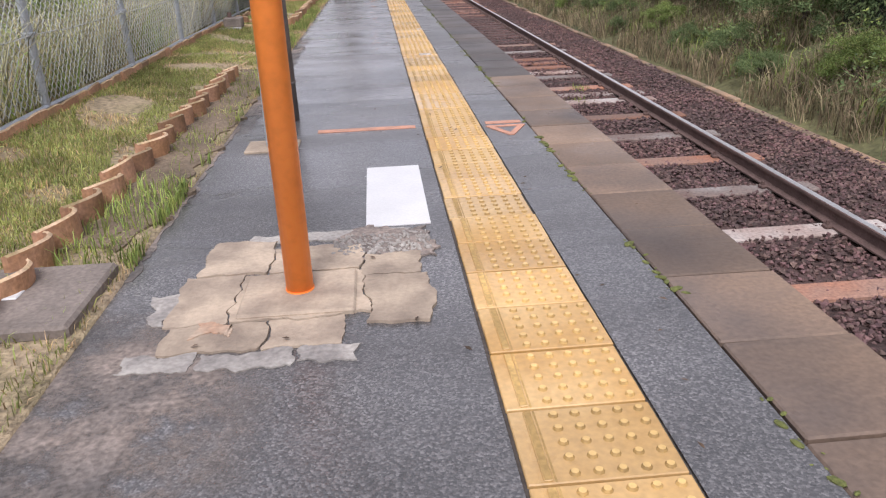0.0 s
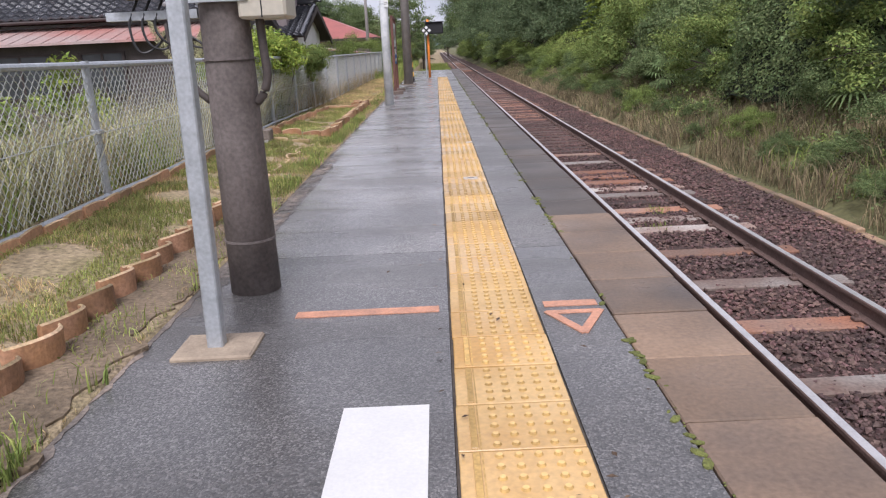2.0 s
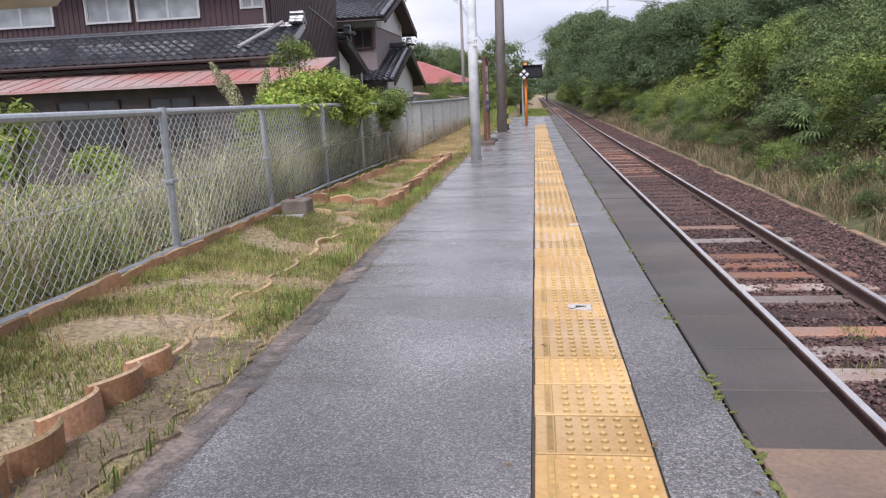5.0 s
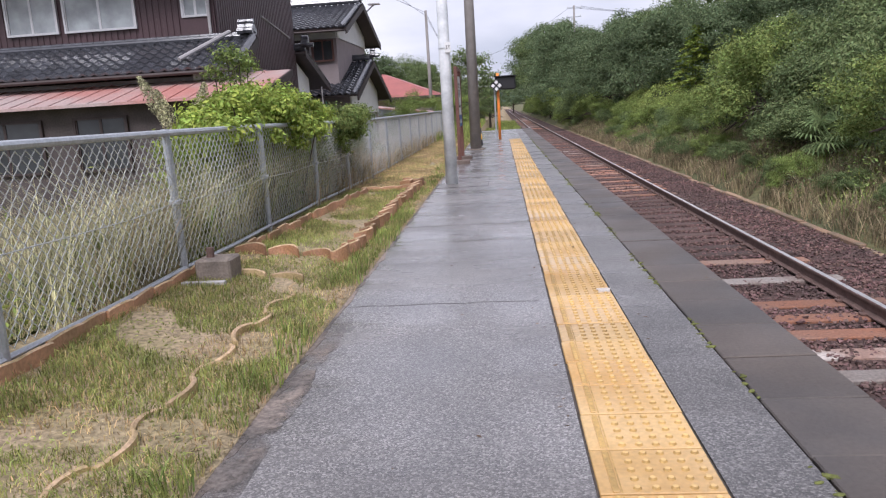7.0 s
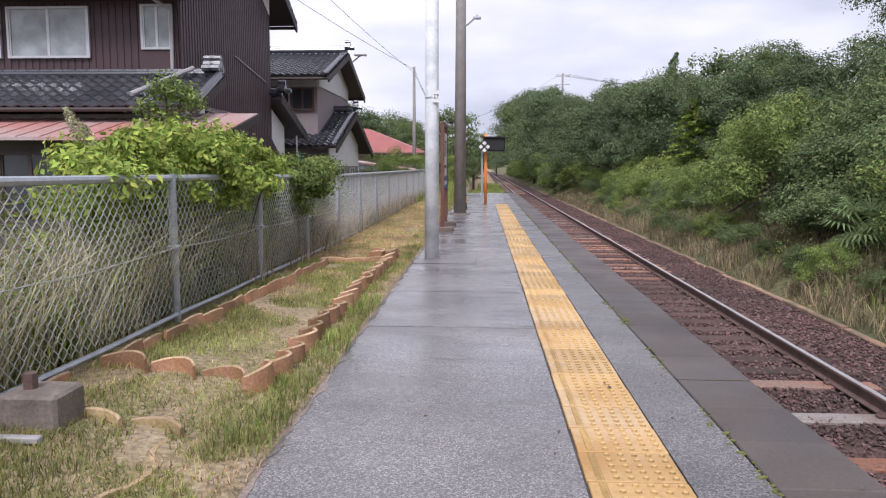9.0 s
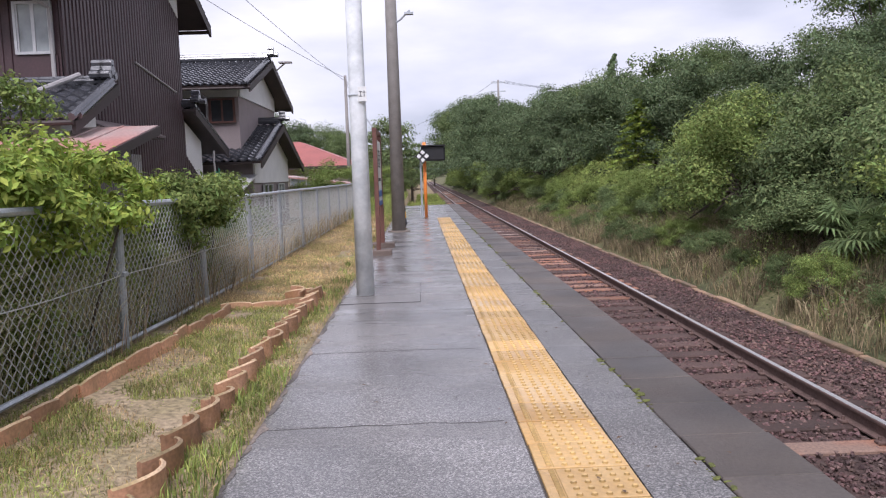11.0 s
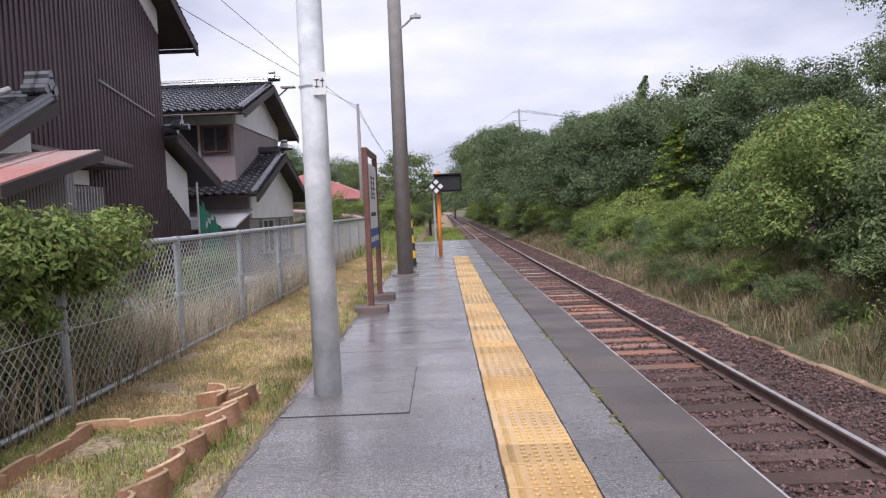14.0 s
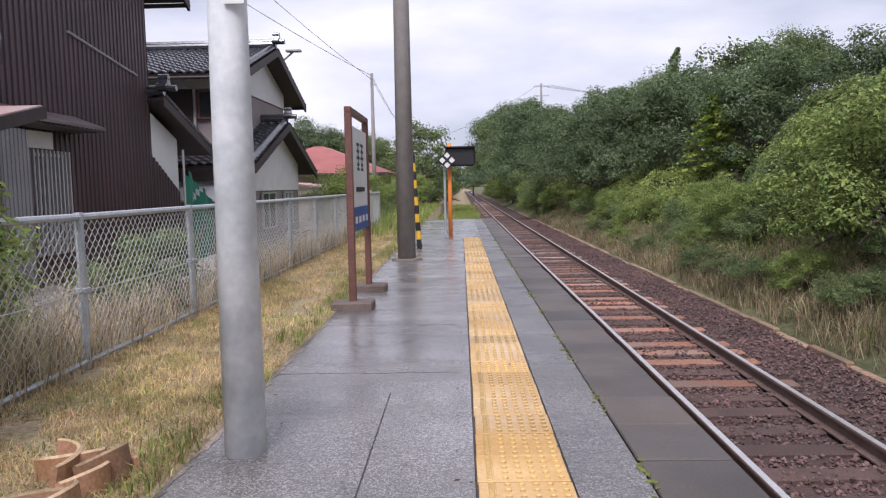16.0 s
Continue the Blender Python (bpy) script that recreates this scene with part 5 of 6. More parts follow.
wire((-4.75, 55, 7.1), (-12.0, 14, 9.7), 0.6, "black overhead wire between poles")
wire((-4.75, 55, 6.9), (-8.9, 10, 9.9), 0.6, "black overhead wire between poles")
wire((-4.75, 55, 7.1), (-4.5, 95, 6.0), 0.8, "black overhead wire along the houses")
wire((-4.75, 55, 6.9), (-4.2, 95, 5.7), 0.8, "black overhead wire along the houses")
for k in range(3):
    wire((7.1 + 0.6 * (k - 1), 82, 10.0), (30, 84 + k, 9.0), 0.8, "black overhead wire over the trees")
wire((6.5, 82, 9.8), (-4.2, 95, 6.0), 0.6, "thin overhead wire across the track")

# ---- trees and shrubs ----
def crown_mesh(name, seed, shape, n_lumps, per, lump_r, size, material):
    (v, f), c = lumps(n_lumps, per, shape, lump_r, size, seed)
    me = bpy.data.meshes.new(name)
    me.from_pydata(v.tolist(), [], f.tolist())
    me.materials.append(material)
    return me, c


def trunk_mesh(seed, h, shape, c, material=BARK):
    g = random.Random(seed)
    bm = tube([(0, 0, -0.5), (0.1 * g.uniform(-1, 1), 0.1 * g.uniform(-1, 1), h * 0.5), (0.2 * g.uniform(-1, 1), 0.2 * g.uniform(-1, 1), h * 0.85)], 0.16, 8, end_radius=0.06)
    for p in c[:14]:
        q = Vector((p[0] * 0.8, p[1] * 0.8, h * 0.6 + p[2] * 0.8))
        s = Vector((0, 0, h * g.uniform(0.3, 0.65)))
        tube([s, s.lerp(q, 0.5) + Vector((0, 0, 0.15)), q], 0.05, 5, bm, 0.015)
    me = bpy.data.meshes.new("trunk"); bm.to_mesh(me); bm.free(); me.materials.append(material)
    return me


KINDS = {}
for key, seed, shape, nl, per, lr, size, m, h in (
        ("dark", 1, (2.4, 2.4, 2.6), 70, 400, 0.7, 0.064, LEAF_DARK, 2.5), ("dark2", 2, (2.1, 2.6, 2.9), 70, 400, 0.66, 0.064, LEAF_DARK, 2.7),
        ("mid", 3, (2.3, 2.3, 2.3), 70, 560, 0.6, 0.046, LEAF_MID, 2.2), ("mid2", 4, (2.0, 2.2, 2.7), 70, 560, 0.58, 0.046, LEAF_MID, 2.5),
        ("light", 5, (1.5, 1.5, 1.2), 44, 460, 0.42, 0.036, LEAF_LIGHT, 1.0), ("bush", 6, (1.3, 1.3, 0.9), 40, 460, 0.38, 0.034, LEAF_MID, 0.7),
        ("airy", 8, (2.0, 2.0, 2.2), 46, 70, 0.6, 0.11, LEAF_MID, 3.6)):
    cm, c = crown_mesh("crown", seed, shape, nl, per, lr, size, m)
    KINDS[key] = (cm, trunk_mesh(seed, h, shape, c), h, shape)


def tree(key, x, y, scale=1.0, label="", name="tree", z=None, squash=1.0):
    cm, tm, h, shape = KINDS[key]
    zz = bank(x, y) if z is None else z
    t = thing(name, label, "tree" if name == "tree" else "shrub", group="trees of the bank" if x > 3 else "garden greenery")
    t.matrix_basis = pose(x, y, zz - 0.05, 0, 0, random.uniform(0, 360)) @ Matrix.Diagonal((scale, scale, scale * squash, 1))
    a = new("trunk", tm); a.parent = t
    b = new("crown", cm); b.parent = t; b.location = (0, 0, h)
    return t


def canopy(x, y):
    """How high the wood stands: low scrub near the platform, taller trees further along."""
    away = (x + 0.16) / max(y - 15.6, 0.1)
    return 1.23 + (x + 0.16) * float(np.interp(away, (0.035, 0.08, 0.10, 0.13, 0.18, 0.28, 0.36, 0.44, 0.50, 0.6, 2), (1.8, 1.25, 1.05, 0.68, 0.6, 0.52, 0.46, 0.42, 0.36, 0.32, 0.34)))


random.seed(31)
D, M = "dark green broadleaf tree on the bank", "green broadleaf tree on the wooded bank"
# the wall of trees behind the bank, nearer ones first
for key, x, y, s in (("mid", 10.5, 13, 0.95), ("mid2", 9.6, 17.5, 0.95), ("dark", 12.5, 20, 1.0), ("mid", 11.0, 24, 1.0), ("dark2", 9.8, 29, 0.9), ("dark", 12.4, 30, 1.05), ("dark", 10.2, 34, 0.95),
                     ("dark2", 9.0, 38.5, 0.92), ("mid2", 11.2, 41, 1.0), ("dark", 7.8, 43.5, 0.85), ("dark2", 6.9, 48, 0.85), ("mid", 9.5, 48, 1.05), ("dark", 6.5, 53, 0.92), ("dark2", 8.6, 56, 1.1),
                     ("dark", 6.2, 60, 1.0), ("dark2", 6.4, 67, 1.15), ("dark", 6.3, 75, 1.35), ("dark2", 6.0, 84, 1.3), ("dark", 6.6, 93, 1.3), ("dark2", 6.5, 104, 1.3), ("mid", 7, 118, 1.4),
                     ("dark", 9.8, 66, 1.2), ("dark2", 10, 80, 1.3), ("mid", 14.5, 25, 1.15), ("mid2", 15.0, 36, 1.15), ("dark", 14, 46, 1.15), ("mid", 13, 12, 1.05), ("dark2", 10.5, 7, 1.0), ("dark", 9.4, 2, 1.0),
                     ("mid", 8.6, 10.5, 0.75), ("mid2", 8.2, 6.0, 0.75), ("dark", 7.8, 14.5, 0.6), ("dark2", 8, 134, 1.5), ("dark", 6.5, 150, 1.6)):
    hh = KINDS[key][2] + KINDS[key][3][2] + 0.55
    s = (0.95 + 0.12 * s) * (canopy(x, y) - bank(x, y)) / hh
    tree(key, x, y, s, D if key.startswith("dark") else M)
# a taller tree leaning out of the wood, and thin tops above it
tree("mid2", 13.5, 33.2, 1.16, "tall broadleaf tree above the wood")
for x, y, s in ((10.6, 44.0, 0.93), (9.0, 57.0, 1.0)):
    tree("airy", x, y, s, "thin-leaved tree top above the wood")
for x, y, s in ((9.4, 40.2, 0.55), (9.9, 43.6, 0.6), (9.2, 46.0, 0.5), (8.2, 51.0, 0.5)):
    tree("dark", x, y, s, "dark green thicket under the trees")
# trees on the left, beyond the houses
for key, x, y, s in (("dark", -13.6, 84, 1.5), ("mid", -10.6, 86, 1.55), ("dark2", -17.5, 84, 1.45), ("mid2", -8.0, 83, 1.15), ("airy", -2.5, 62, 0.92), ("airy", -3.5, 66, 0.85), ("airy", -1.2, 66, 0.72), ("mid2", -7, 76, 1.0), ("mid", -3.4, 72, 0.7), ("dark", -23, 88, 1.35), ("dark2", -5, 100, 1.0), ("mid", -3.5, 120, 0.9)):
    tree(key, x, y, s, "green tree beyond the houses")
for key, x, y, s in (("dark", 2.5, 175, 1.3), ("mid", -3, 165, 1.2), ("dark2", 6, 185, 1.6), ("dark", -8, 150, 1.3), ("mid2", -13, 120, 1.3), ("dark2", -2, 200, 1.3)):
    tree(key, x, y, s, "hazy tree far along the line", z=-0.8)
# bright bushes and creepers on the bank
for x, y, s, q in ((6.3, 19.5, 0.9, 0.9), (7.6, 21.5, 1.25, 1.1), (7.0, 24.5, 1.25, 1.0), (6.6, 27.2, 1.2, 0.95), (8.3, 26.8, 1.4, 1.2), (7.4, 30, 1.1, 0.9), (6.1, 23, 0.85, 0.7), (7.4, 17, 1.1, 1.0), (6.9, 14, 1.0, 0.9), (7.2, 10.5, 1.05, 1.0), (6.8, 7, 1.0, 1.0)):
    tree("light" if random.random() < 0.6 else "bush", x, y, s, "creeper-covered bush on the railway bank", "bush", squash=q)
for k in range(22):
    y = 31 + 1.25 * k
    tree("light" if k % 3 else "bush", 5.9 + random.uniform(-0.2, 1.6), y, random.uniform(0.45, 0.75), "low yellow-green bush on the bank", "bush", squash=0.8)
for k in range(30):
    y = 3 + 1.5 * k
    tree("light" if k % 4 == 0 else "bush", 4.95 + random.uniform(-0.15, 0.5), y, random.uniform(0.22, 0.42), "low weedy shrub along the track edging", "bush", squash=0.9)
for k in range(14):
    y = 4 + 2.5 * k
    tree("bush", 6.0 + random.uniform(-0.1, 0.9), y, random.uniform(0.4, 0.65), "low scrubby bush on the railway bank", "bush", squash=0.85)

for k in range(30):
    y = 58 + 2.6 * k
    tree("bush" if k % 2 else "light", 5.2 + random.uniform(-0.2, 1.0), y, random.uniform(0.9, 1.4), "green thicket at the foot of far trees", "bush")
for k in range(26):
    y = 45 + 3.4 * k
    tree("bush" if k % 3 else "light", -2.4 - random.uniform(0.0, 2.4) + 0.012 * (y - 45), y, random.uniform(0.7, 1.2), "green thicket beside the track", "bush")


def mound(label, cx, cy, rx, ry, base, top, n, m, seed, size=0.075, sunlit=None):
    """A heap of creepers: a lumpy hull, near-black for the shade in the hollows, under a coat of leaves."""
    g = np.random.default_rng(seed)
    t = thing("creeper_mound", label, "creeper", (cx, cy, base), group="trees of the bank")
    def h(u, a):
        p = Vector((u * math.cos(a) * rx, u * math.sin(a) * ry, seed))
        return (top - base) * max(0.0, 1 - u ** 2.6) + (0.45 * noise.noise(p * 0.8) + 0.4 * noise.noise(p * 1.9)) * (1 - u * 0.3)
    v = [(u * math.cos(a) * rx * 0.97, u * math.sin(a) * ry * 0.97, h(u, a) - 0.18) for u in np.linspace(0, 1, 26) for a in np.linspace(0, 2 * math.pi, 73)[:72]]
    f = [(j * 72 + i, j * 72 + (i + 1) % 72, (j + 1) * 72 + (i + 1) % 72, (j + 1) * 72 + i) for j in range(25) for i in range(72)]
    raw("shade_core", v, f, SHADE_HULL, t, True)
    u, a = g.uniform(0, 1, n) ** 0.46, g.uniform(0, 6.283, n)
    z = np.array([h(p, q) for p, q in zip(u, a)])
    at = np.stack([u * np.cos(a) * rx, u * np.sin(a) * ry, z + g.uniform(-0.22, 0.12, n)], 1)
    out = np.stack([np.cos(a) * u, np.sin(a) * u, 1.1 - u], 1)
    lv, lf = leaf_arrays(at, out, size)
    raw("foliage", lv, lf, m, t)
    # yellower leaves over the top imitate the light falling there
    if sunlit:
        high = (u < 0.72) & (g.uniform(0, 1, n) < 0.4)
        lv, lf = leaf_arrays(at[high] + [0, 0, 0.06], out[high], size)
        raw("sunlit_foliage", lv, lf, sunlit, t)


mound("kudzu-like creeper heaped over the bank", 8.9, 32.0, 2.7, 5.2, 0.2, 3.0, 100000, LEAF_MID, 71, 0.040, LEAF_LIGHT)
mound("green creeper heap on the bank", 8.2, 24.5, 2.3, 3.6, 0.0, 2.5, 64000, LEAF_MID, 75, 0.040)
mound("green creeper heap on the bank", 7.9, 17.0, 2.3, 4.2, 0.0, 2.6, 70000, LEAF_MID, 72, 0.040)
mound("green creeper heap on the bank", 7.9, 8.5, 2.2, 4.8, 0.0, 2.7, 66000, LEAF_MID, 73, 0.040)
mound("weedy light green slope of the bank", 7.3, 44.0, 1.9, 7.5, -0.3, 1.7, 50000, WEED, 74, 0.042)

# conifer tip above the trees
con = thing("conifer", "narrow dark conifer rising above the trees", "tree", (9.1, 48.6, 0.5), group="trees of the bank")
part("trunk", tube([(0, 0, 0), (0, 0, 6.2)], 0.1, 8, end_radius=0.02), BARK, con)
n = 5200
hh = rng.uniform(0.1, 1, n); ang = rng.uniform(0, 6.283, n)
rad = ((1 - hh) * 1.5 + 0.1) * (0.7 + 0.4 * np.sin(hh * 44 + 2.0 * np.sin(ang * 2)))
out = rng.uniform(0.3, 1.1, n)
at = np.stack([np.cos(ang) * rad * out + 0.3 * hh ** 6, np.sin(ang) * rad * out, 1.0 + hh * 5.55 - 0.15 * out * rad], 1)
v, f = leaf_arrays(at, np.stack([np.cos(ang), np.sin(ang), 0.6 + 0 * ang], 1), 0.075)
raw("crown", v, f, LEAF_DARK, con)

# fan palm
def palm(x, y, s, label):
    p = thing("fan_palm", label, "palm", (x, y, bank(x, y)), group="palms on the bank")
    part("trunk", tube([(0, 0, -0.2), (0, 0, 0.5 * s)], 0.06, 8), BARK, p)
    g = random.Random(int(x * 100))
    for k in range(17):
        a, e = g.uniform(0, 6.28), g.uniform(-0.3, 1.0)
        d = Vector((math.cos(a) * math.cos(e), math.sin(a) * math.cos(e), math.sin(e)))
        hub = Vector((0, 0, 0.5 * s)) + d * 0.5 * s
        fr = part("frond", tube([(0, 0, 0.47 * s), hub], 0.012, 5), LEAF_MID, p)
        bm = bmesh.new()
        side = d.cross(Vector((0, 0, 1))).normalized()
        for i in range(15):
            b = radians(-105 + 15 * i)
            w = (d * math.cos(b) + side * math.sin(b)).normalized()
            q = w.cross(d.cross(side)).normalized() * 0.022
            tip = hub + w * 0.5 * s + Vector((0, 0, -0.16 * s))
            mid = hub + w * 0.3 * s
            bm.faces.new([bm.verts.new(c) for c in (hub, mid + q, tip, mid - q)])
        part("blade", bm, LEAF_MID, fr)


palm(5.9, 21.8, 0.85, "green fan palm among the bushes"); palm(6.4, 20.6, 0.8, "green fan palm among the bushes"); palm(6.4, 13.5, 1.0, "green fan palm on the bank")
# young tree with feathery tiers
yt = thing("sapling", "bright green feathery sapling on the bank", "tree", (7.6, 38.6, bank(7.6, 38.6)), group="trees of the bank")
part("trunk", tube([(0, 0, 0), (0, 0, 3.4)], 0.04, 6, end_radius=0.015), BARK, yt)
ats, outs = [], []
for k in range(46):
    z = 1.0 + 2.5 * (k / 46); a = k * 2.4; L = 1.15 * (1.15 - k / 46)
    for s in np.linspace(0.1, 1, 16):
        for w in (-1, 1):
            ats.append((math.cos(a) * L * s - math.sin(a) * w * 0.07, math.sin(a) * L * s + math.cos(a) * w * 0.07, z + 0.25 * s - 0.3 * s * s)); outs.append((0, 0, 1.0))
v, f = leaf_arrays(np.array(ats), np.array(outs), 0.12)
raw("crown", v, f, VINE, yt)

# creepers over the fence
def creeper(label, x0, x1, y0, y1, z0, z1, n_l, per, m, seed, size=0.05):
    g = np.random.default_rng(seed)
    t = thing("creeper", label, "creeper", ((x0 + x1) / 2, (y0 + y1) / 2, GZ), group="garden greenery")
    shape = ((x1 - x0) / 2, (y1 - y0) / 2, (z1 - z0) / 2)
    (v, f), c = lumps(n_l, int(per * 3.2), shape, 0.2, size * 0.66, seed, -1)
    ob = raw("foliage", v + [0, 0, (z0 + z1) / 2 - GZ], f, m, t)
    for p in c[:6]:
        bm = tube([(p[0] * 0.3, p[1] * 0.3, 0), (p[0] * 0.6, p[1] * 0.7, (z0 - GZ) * 0.7), (p[0], p[1], p[2] + (z0 + z1) / 2 - GZ)], 0.009, 5)
        part("stem", bm, BARK, t)


creeper("yellow-green vine spilling over the fence rail", -3.5, -2.6, 13.6, 17.6, 0.75, 1.5, 70, 100, VINE, 41, 0.048)
creeper("leafy green bush trained on the fence", -3.2, -2.5, 17.6, 19.6, 0.6, 1.32, 40, 120, LEAF_LIGHT, 42, 0.042)
creeper("light green shrub behind the fence", -4.1, -3.2, 14.5, 18.5, 0.2, 1.35, 50, 100, VINE, 43, 0.048)
creeper("dense green hedge plants behind the fence", -3.7, -2.9, 15.0, 20.0, -0.5, 0.9, 60, 90, WEED, 44)
creeper("tall bushy weed behind the fence", -3.9, -3.1, 22.1, 24.5, -0.5, 0.85, 60, 110, LEAF_MID, 45, 0.036)
creeper("green bush behind the fence", -3.9, -3.1, 19.6, 21.0, -0.4, 0.95, 22, 90, LEAF_LIGHT, 46, 0.04)
creeper("leafy plant behind the fence", -3.7, -3.1, 7.0, 8.4, -0.3, 0.9, 16, 70, LEAF_LIGHT, 47, 0.045)
creeper("dark leafy shrub in the weeds behind the fence", -4.3, -3.3, 8.6, 9.9, -0.5, 0.35, 22, 90, LEAF_MID, 49, 0.042)
creeper("dark leafy shrub in the weeds behind the fence", -4.2, -3.2, 11.2, 13.0, -0.5, 0.3, 24, 90, LEAF_MID, 50, 0.042)
creeper("bright leafy sapling behind the fence", -5.0, -4.5, 12.4, 13.0, 0.1, 1.0, 9, 60, VINE, 51, 0.05)
creeper("bright leafy sapling behind the fence", -4.2, -3.9, 10.2, 10.7, 0.4, 1.2, 6, 50, VINE, 52, 0.05)
creeper("leafy plant behind the fence", -4.5, -3.6, 9.4, 10.6, -0.3, 0.75, 14, 60, LEAF_LIGHT, 48, 0.045)
for x, y, tip, h in ((-5.95, 19.3, -0.6, 2.0), (-5.7, 19.0, -0.35, 1.75), (-5.2, 18.7, 0.35, 1.8)):
    pg = thing("pampas_grass", "tall buff feathery pampas plume behind the fence", "grass", (x, y, GZ), group="garden greenery")
    part("stem", tube([(0, 0, 0), (0.03 * tip, 0, h * 0.6), (0.12 * tip, 0, h + 0.1)], 0.01, 5), STRAW, pg)
    n = 1300
    hh = rng.uniform(0, 1, n); a = rng.uniform(0, 6.283, n)
    spread = 0.15 * np.sin(hh * 2.6 + 0.3) * rng.uniform(0.0, 1, n) ** 0.7
    at = np.stack([np.cos(a) * spread + 0.12 * tip + tip * 0.5 * hh ** 1.6, np.sin(a) * spread, h - 0.1 + hh * 0.75 - 0.4 * spread], 1)
    v, f = leaf_arrays(at, np.stack([np.cos(a), np.sin(a), 0 * a], 1), 0.022)
    raw("plume", v, f, YARD_GRASS, pg)
creeper("leafy vine climbing above the fence", -4.6, -3.9, 17.6, 18.4, 1.1, 2.25, 12, 70, LEAF_LIGHT, 53, 0.045)

# ---- grass ----
def sow(n, x0, x1, y0, y1, power=1.0, clump=1.4, keep=-0.15):
    x, y = rng.uniform(x0, x1, n), y0 + (y1 - y0) * rng.uniform(0, 1, n) ** power
    ok = np.array([noise.noise(Vector((a * clump, b * clump, 2))) > keep for a, b in zip(x, y)])
    ok &= ~((x > -1.82) & (x < -1.45) & (y < 8.6) & (rng.uniform(0, 1, n) < 0.85))
    return np.stack([x[ok], y[ok]], 1)


def heights(xy):
    return np.array([bank(a, b) for a, b in xy])


def turf(name, label, xy, tall, wide, m, lean=0.5):
    return tagged(blades(name, xy, heights(xy), tall, wide, m, lean), label, "grass", kind="stuff")


turf("grass", "short patchy green grass on the verge", sow(115000, -2.72, -1.44, 1.5, 18.4, 1.2, 1.9, -0.16), (0.015, 0.065), 0.005, GRASS, 1.3)
turf("grass", "sparse green grass in the dry verge", sow(20000, -2.72, -1.44, 18.4, 38, 1.2, 1.5, 0.02), (0.015, 0.07), 0.006, GRASS, 1.3)
turf("dry_grass", "matted dead straw on the verge", sow(42000, -2.72, -1.44, 18.2, 36, 1.4, 1.4, -0.25), (0.015, 0.07), 0.005, GRASS_DRY, 2.2)
turf("grass", "tufts of longer grass along the asphalt", sow(9000, -1.66, -1.40, 4, 38, 1.2, 2.4, 0.05), (0.04, 0.13), 0.007, WEED, 0.7)
turf("dry_grass", "dry straw-coloured grass on the verge", sow(80000, -2.72, -1.42, 2, 38, 1.0, 1.5, -0.12), (0.012, 0.05), 0.005, GRASS_DRY, 1.6)
turf("grass", "grass growing round the edging", sow(4000, -1.75, -1.35, 3.5, 4.6, 1.0, 2.0, -0.2), (0.04, 0.12), 0.006, WEED, 0.7)
turf("tall_weeds", "tall dry grass and weeds behind the fence", sow(26000, -7.5, -2.85, 3, 21, 1.0, 0.8, -0.2), (0.3, 1.0), 0.007, STRAW, 1.2)
turf("tall_weeds", "thin straw-coloured weeds behind the fence", sow(5500, -4.2, -2.85, 20, 34, 1.0, 0.9, -0.1), (0.1, 0.5), 0.008, STRAW, 1.2)
turf("tall_weeds", "grey-green wispy weeds between fence and vines", sow(4500, -3.15, -2.82, 12, 19.5, 1.0, 1.6, -0.1), (0.2, 0.8), 0.006, YARD_GRASS, 0.6)
turf("tall_weeds", "pale tall grass close behind the fence", sow(20000, -5.2, -2.82, 3, 14.5, 1.0, 0.9, -0.12), (0.3, 1.1), 0.007, YARD_GRASS, 1.2)
turf("tall_weeds", "straw-coloured stalks at the fence foot", sow(9000, -3.3, -2.70, 16, 36, 1.0, 1.2, -0.3), (0.15, 0.6), 0.008, STRAW, 0.6)
turf("tall_weeds", "green weeds behind the fence", sow(13000, -6.0, -2.8, 2, 20, 1.0, 0.7, 0.0), (0.2, 0.8), 0.013, WEED, 0.8)
turf("bank_grass", "dry tangled grass at the foot of the bank", sow(70000, 4.36, 6.4, 1, 60, 1.2, 0.9, -0.25), (0.08, 0.5), 0.011, BANK_STRAW, 1.1)
turf("bank_grass", "green weeds on the railway bank", sow(28000, 4.6, 7.6, 1, 75, 1.2, 1.1, 0.05), (0.1, 0.42), 0.016, WEED, 1.0)
turf("track_weeds", "small weeds in the ballast", np.concatenate([rng.normal((2.55, 11.45), (0.07, 0.07), (160, 2)), rng.normal((2.3, 10.6), (0.12, 0.1), (60, 2))]), (0.02, 0.10), 0.008, WEED, 0.6).location.z = 0.05
turf("end_grass", "bright grass beyond the platform end", sow(9000, -0.9, 0.95, 43, 80, 1.0, 0.8, -0.5), (0.1, 0.4), 0.016, WEED, 0.7)
turf("end_grass", "bright grass beside the platform end", sow(12000, -4.5, -0.9, 33, 60, 1.0, 0.8, -0.4), (0.1, 0.45), 0.014, WEED, 0.6)



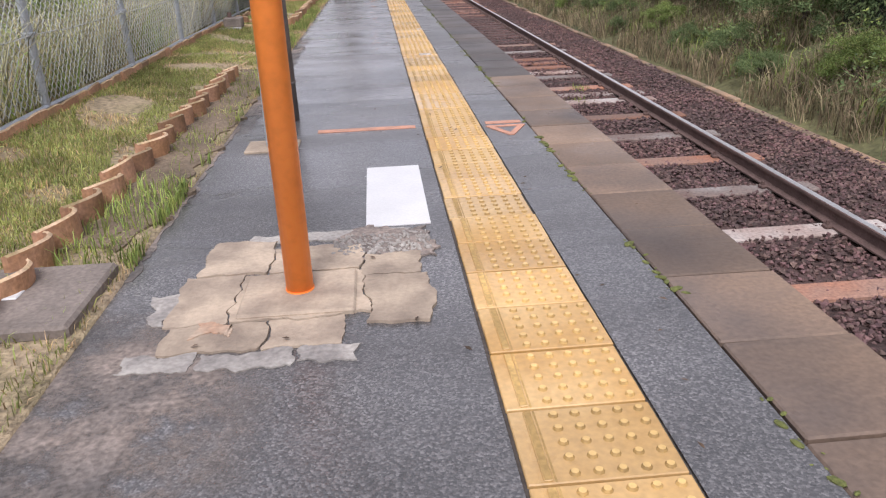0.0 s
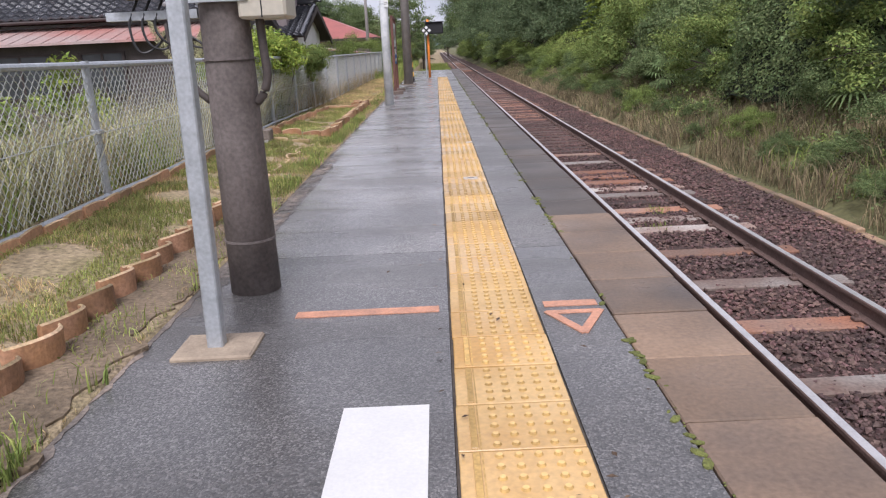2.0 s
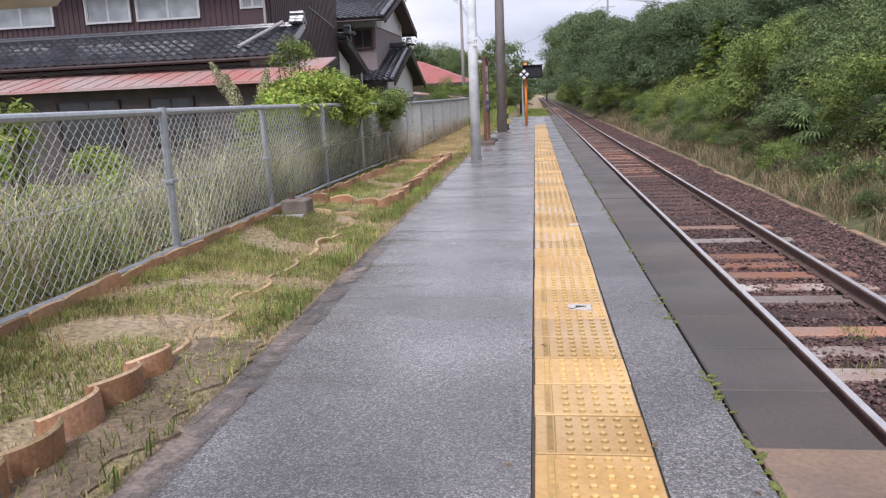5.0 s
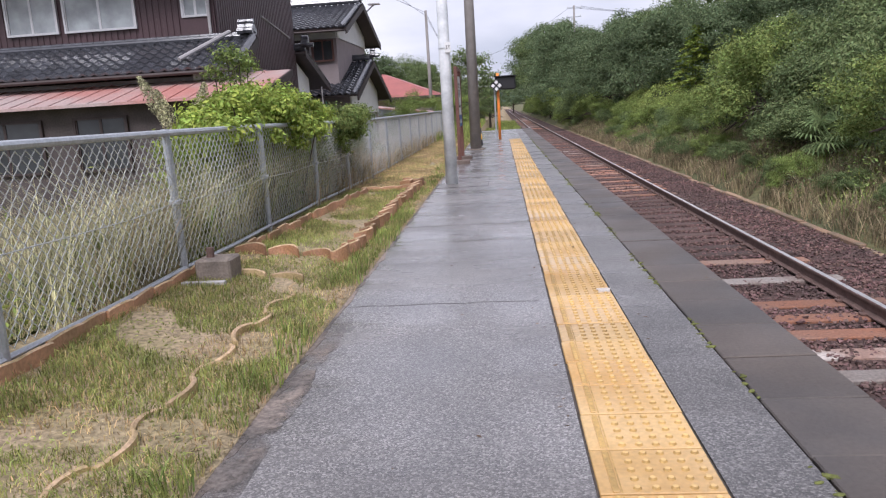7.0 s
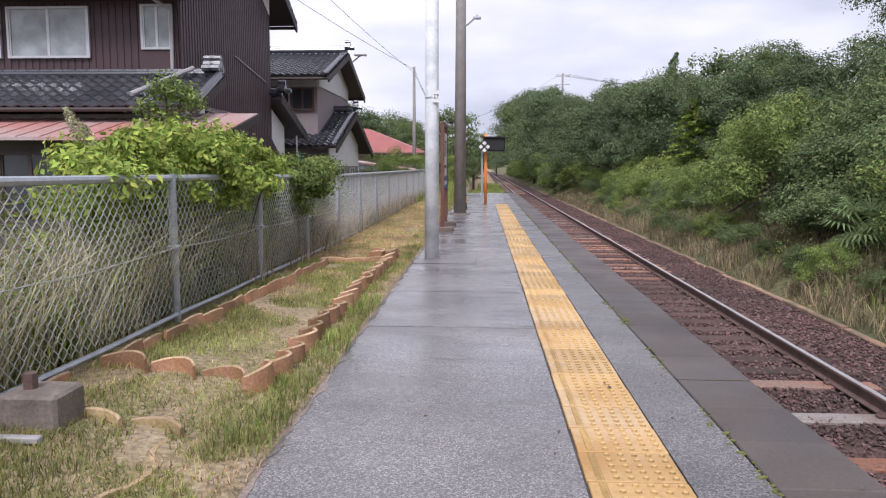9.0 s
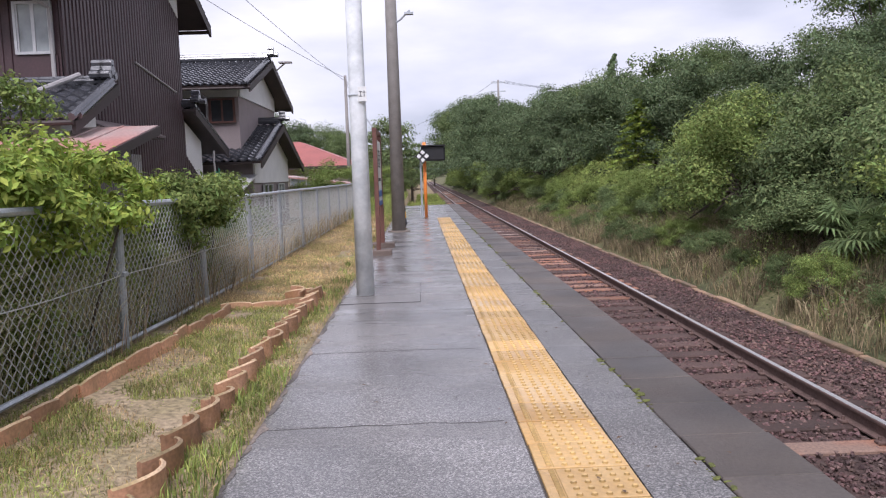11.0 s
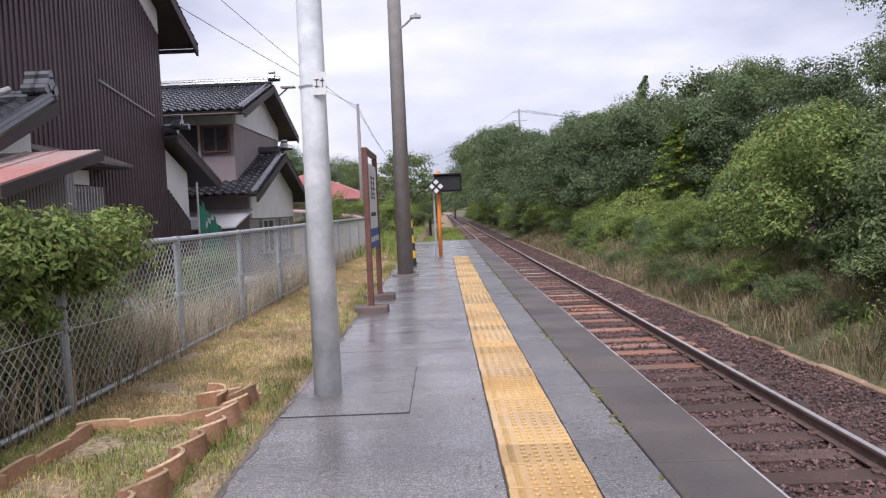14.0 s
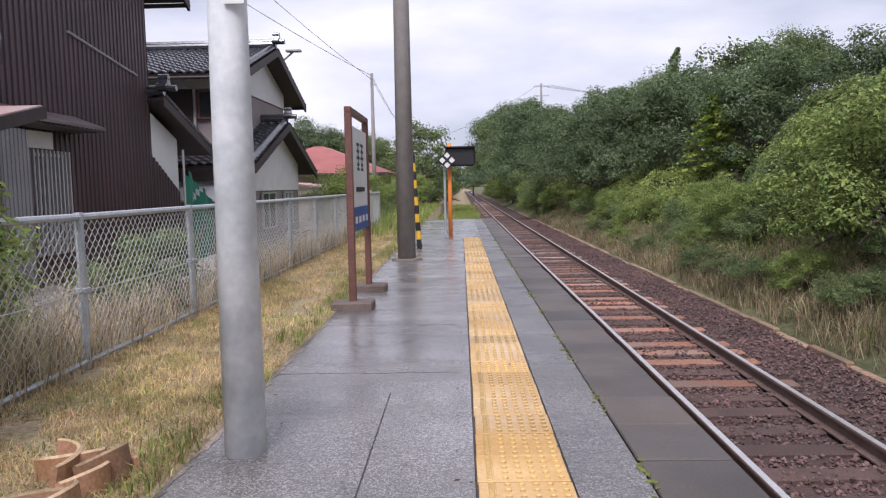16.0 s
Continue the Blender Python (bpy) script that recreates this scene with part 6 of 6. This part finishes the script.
def leaf_scatter(name, label, n, x0, x1, y0, y1, tall, size, m, seed, clump=0.9, keep=0.0):
    """Small leaves of weeds in uneven clumps, higher in the middle of each clump."""
    g = np.random.default_rng(seed)
    xy = np.stack([g.uniform(x0, x1, n), y0 + (y1 - y0) * g.uniform(0, 1, n) ** 1.15], 1)
    v = np.array([noise.noise(Vector((a * clump, b * clump, seed))) + 0.5 * noise.noise(Vector((a * clump * 3, b * clump * 3, seed))) for a, b in xy])
    xy, v = xy[v > keep], v[v > keep]
    z = heights(xy) + tall * np.clip((v - keep) * 2.5, 0.15, 1) * g.uniform(0.05, 1, len(xy))
    lv, lf = leaf_arrays(np.column_stack([xy, z]), np.tile([0.0, 0.0, 0.7], (len(xy), 1)), size)
    return tagged(raw(name, lv, lf, m), label, "weeds", kind="stuff")


leaf_scatter("leafy_weeds", "leafy green weeds on the railway bank", 60000, 4.5, 7.6, 2, 60, 0.6, 0.032, LEAF_MID, 61)
leaf_scatter("leafy_weeds", "yellow-green weeds on the railway bank", 50000, 4.9, 8.2, 2, 60, 0.7, 0.032, LEAF_LIGHT, 62, 0.7, 0.05)
leaf_scatter("leafy_weeds", "leafy weeds in the plot behind the fence", 40000, -5.6, -2.9, 3, 20, 1.1, 0.022, WEED, 63, 1.0, 0.05)
leaf_scatter("leafy_weeds", "dark leafy weeds in the plot behind the fence", 30000, -5.6, -2.9, 3, 20, 0.9, 0.024, LEAF_MID, 64, 1.0, 0.1)
leaf_scatter("leafy_weeds", "pale green weeds close behind the fence", 26000, -3.12, -2.84, 12.5, 19.5, 1.0, 0.02, WEED, 66, 1.6, -0.1)
leaf_scatter("clover", "small flat clover leaves in the verge grass", 26000, -2.65, -1.5, 3, 24, 0.04, 0.011, GRASS, 65, 1.6, 0.0)

# far hills, with the haze mixed into their colour
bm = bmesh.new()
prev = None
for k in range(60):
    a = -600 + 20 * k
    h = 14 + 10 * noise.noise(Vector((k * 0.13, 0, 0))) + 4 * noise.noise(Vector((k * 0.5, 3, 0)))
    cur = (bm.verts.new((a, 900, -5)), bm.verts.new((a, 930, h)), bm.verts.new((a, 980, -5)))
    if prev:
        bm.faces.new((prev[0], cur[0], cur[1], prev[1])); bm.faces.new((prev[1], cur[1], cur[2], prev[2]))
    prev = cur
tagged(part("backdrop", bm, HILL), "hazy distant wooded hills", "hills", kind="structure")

# ---- pieces: edge slabs and tactile tiles ----
slabs = thing("platform_edge", "worn concrete slabs along the platform edge", "paving", kind="structure")
bm = boxes(((0.0, 0.004, -0.15), (0.422, 0.486, 0.0)), bevel=0.006); me_slab = bpy.data.meshes.new("slab"); bm.to_mesh(me_slab); bm.free(); me_slab.materials.append(SLAB)
me_slab_wet = me_slab.copy(); me_slab_wet.materials.clear(); me_slab_wet.materials.append(SLAB_WET)
random.seed(8)
for k in range(100):
    ob = new("slab", me_slab if 0.49 * k - 5.7 < 6.5 + 1.5 * random.random() else me_slab_wet); ob.parent = slabs
    ob.matrix_basis = pose(0.612 + random.uniform(-0.003, 0.004), -5.7 + 0.49 * k, random.uniform(-0.005, 0.003), random.uniform(-0.3, 0.3), random.uniform(-0.3, 0.3), random.uniform(-0.2, 0.2))


def tile_mesh(domes=True):
    bm = boxes(((0.005, 0.005, -0.05), (TW - 0.004, 0.295, 0.006)), bevel=0.003)
    box(bm, (0.045, 0.012, 0.0), (0.068, 0.288, 0.0105), 0.002)
    # thin darker lines outline the bar, standing for shade and grime at its foot
    for s in (0.036, 0.072):
        box(bm, (s, 0.008, 0.003), (s + 0.005, 0.292, 0.0066))
    bm.faces.ensure_lookup_table()
    for f in bm.faces[-12:]:
        f.material_index = 2
    # domes: lighter top face, darker sides, so the shading is in the colours
    for i in range(5):
        for j in range(5):
            cx, cy = 0.124 + 0.058 * i, 0.034 + 0.058 * j
            lo = [bm.verts.new((cx + 0.0150 * math.cos(a), cy + 0.0150 * math.sin(a), 0.0055)) for a in (k * math.pi / 4 for k in range(8))]
            hi = [bm.verts.new((cx + 0.0100 * math.cos(a), cy + 0.0100 * math.sin(a), 0.0135)) for a in (k * math.pi / 4 for k in range(8))]
            bm.faces.new(hi).material_index = 1
            for k in range(8):
                bm.faces.new((lo[k], lo[(k + 1) % 8], hi[(k + 1) % 8], hi[k])).material_index = 2
    me = bpy.data.meshes.new("tactile_tile"); bm.to_mesh(me); bm.free()
    for m in (YELLOW, YELLOW_DOME, YELLOW_SHADED):
        me.materials.append(m)
    return me


strip = thing("tactile_paving", "yellow tactile warning tiles along the platform", "paving", kind="structure")
me_tile = tile_mesh()
for k in range(-24, 103):
    ob = new("tactile_tile", me_tile); ob.parent = strip
    ob.matrix_basis = pose(TX + random.uniform(-0.003, 0.003), TY + 0.3 * k, random.uniform(-0.001, 0.002), 0, 0, random.uniform(-0.25, 0.25))
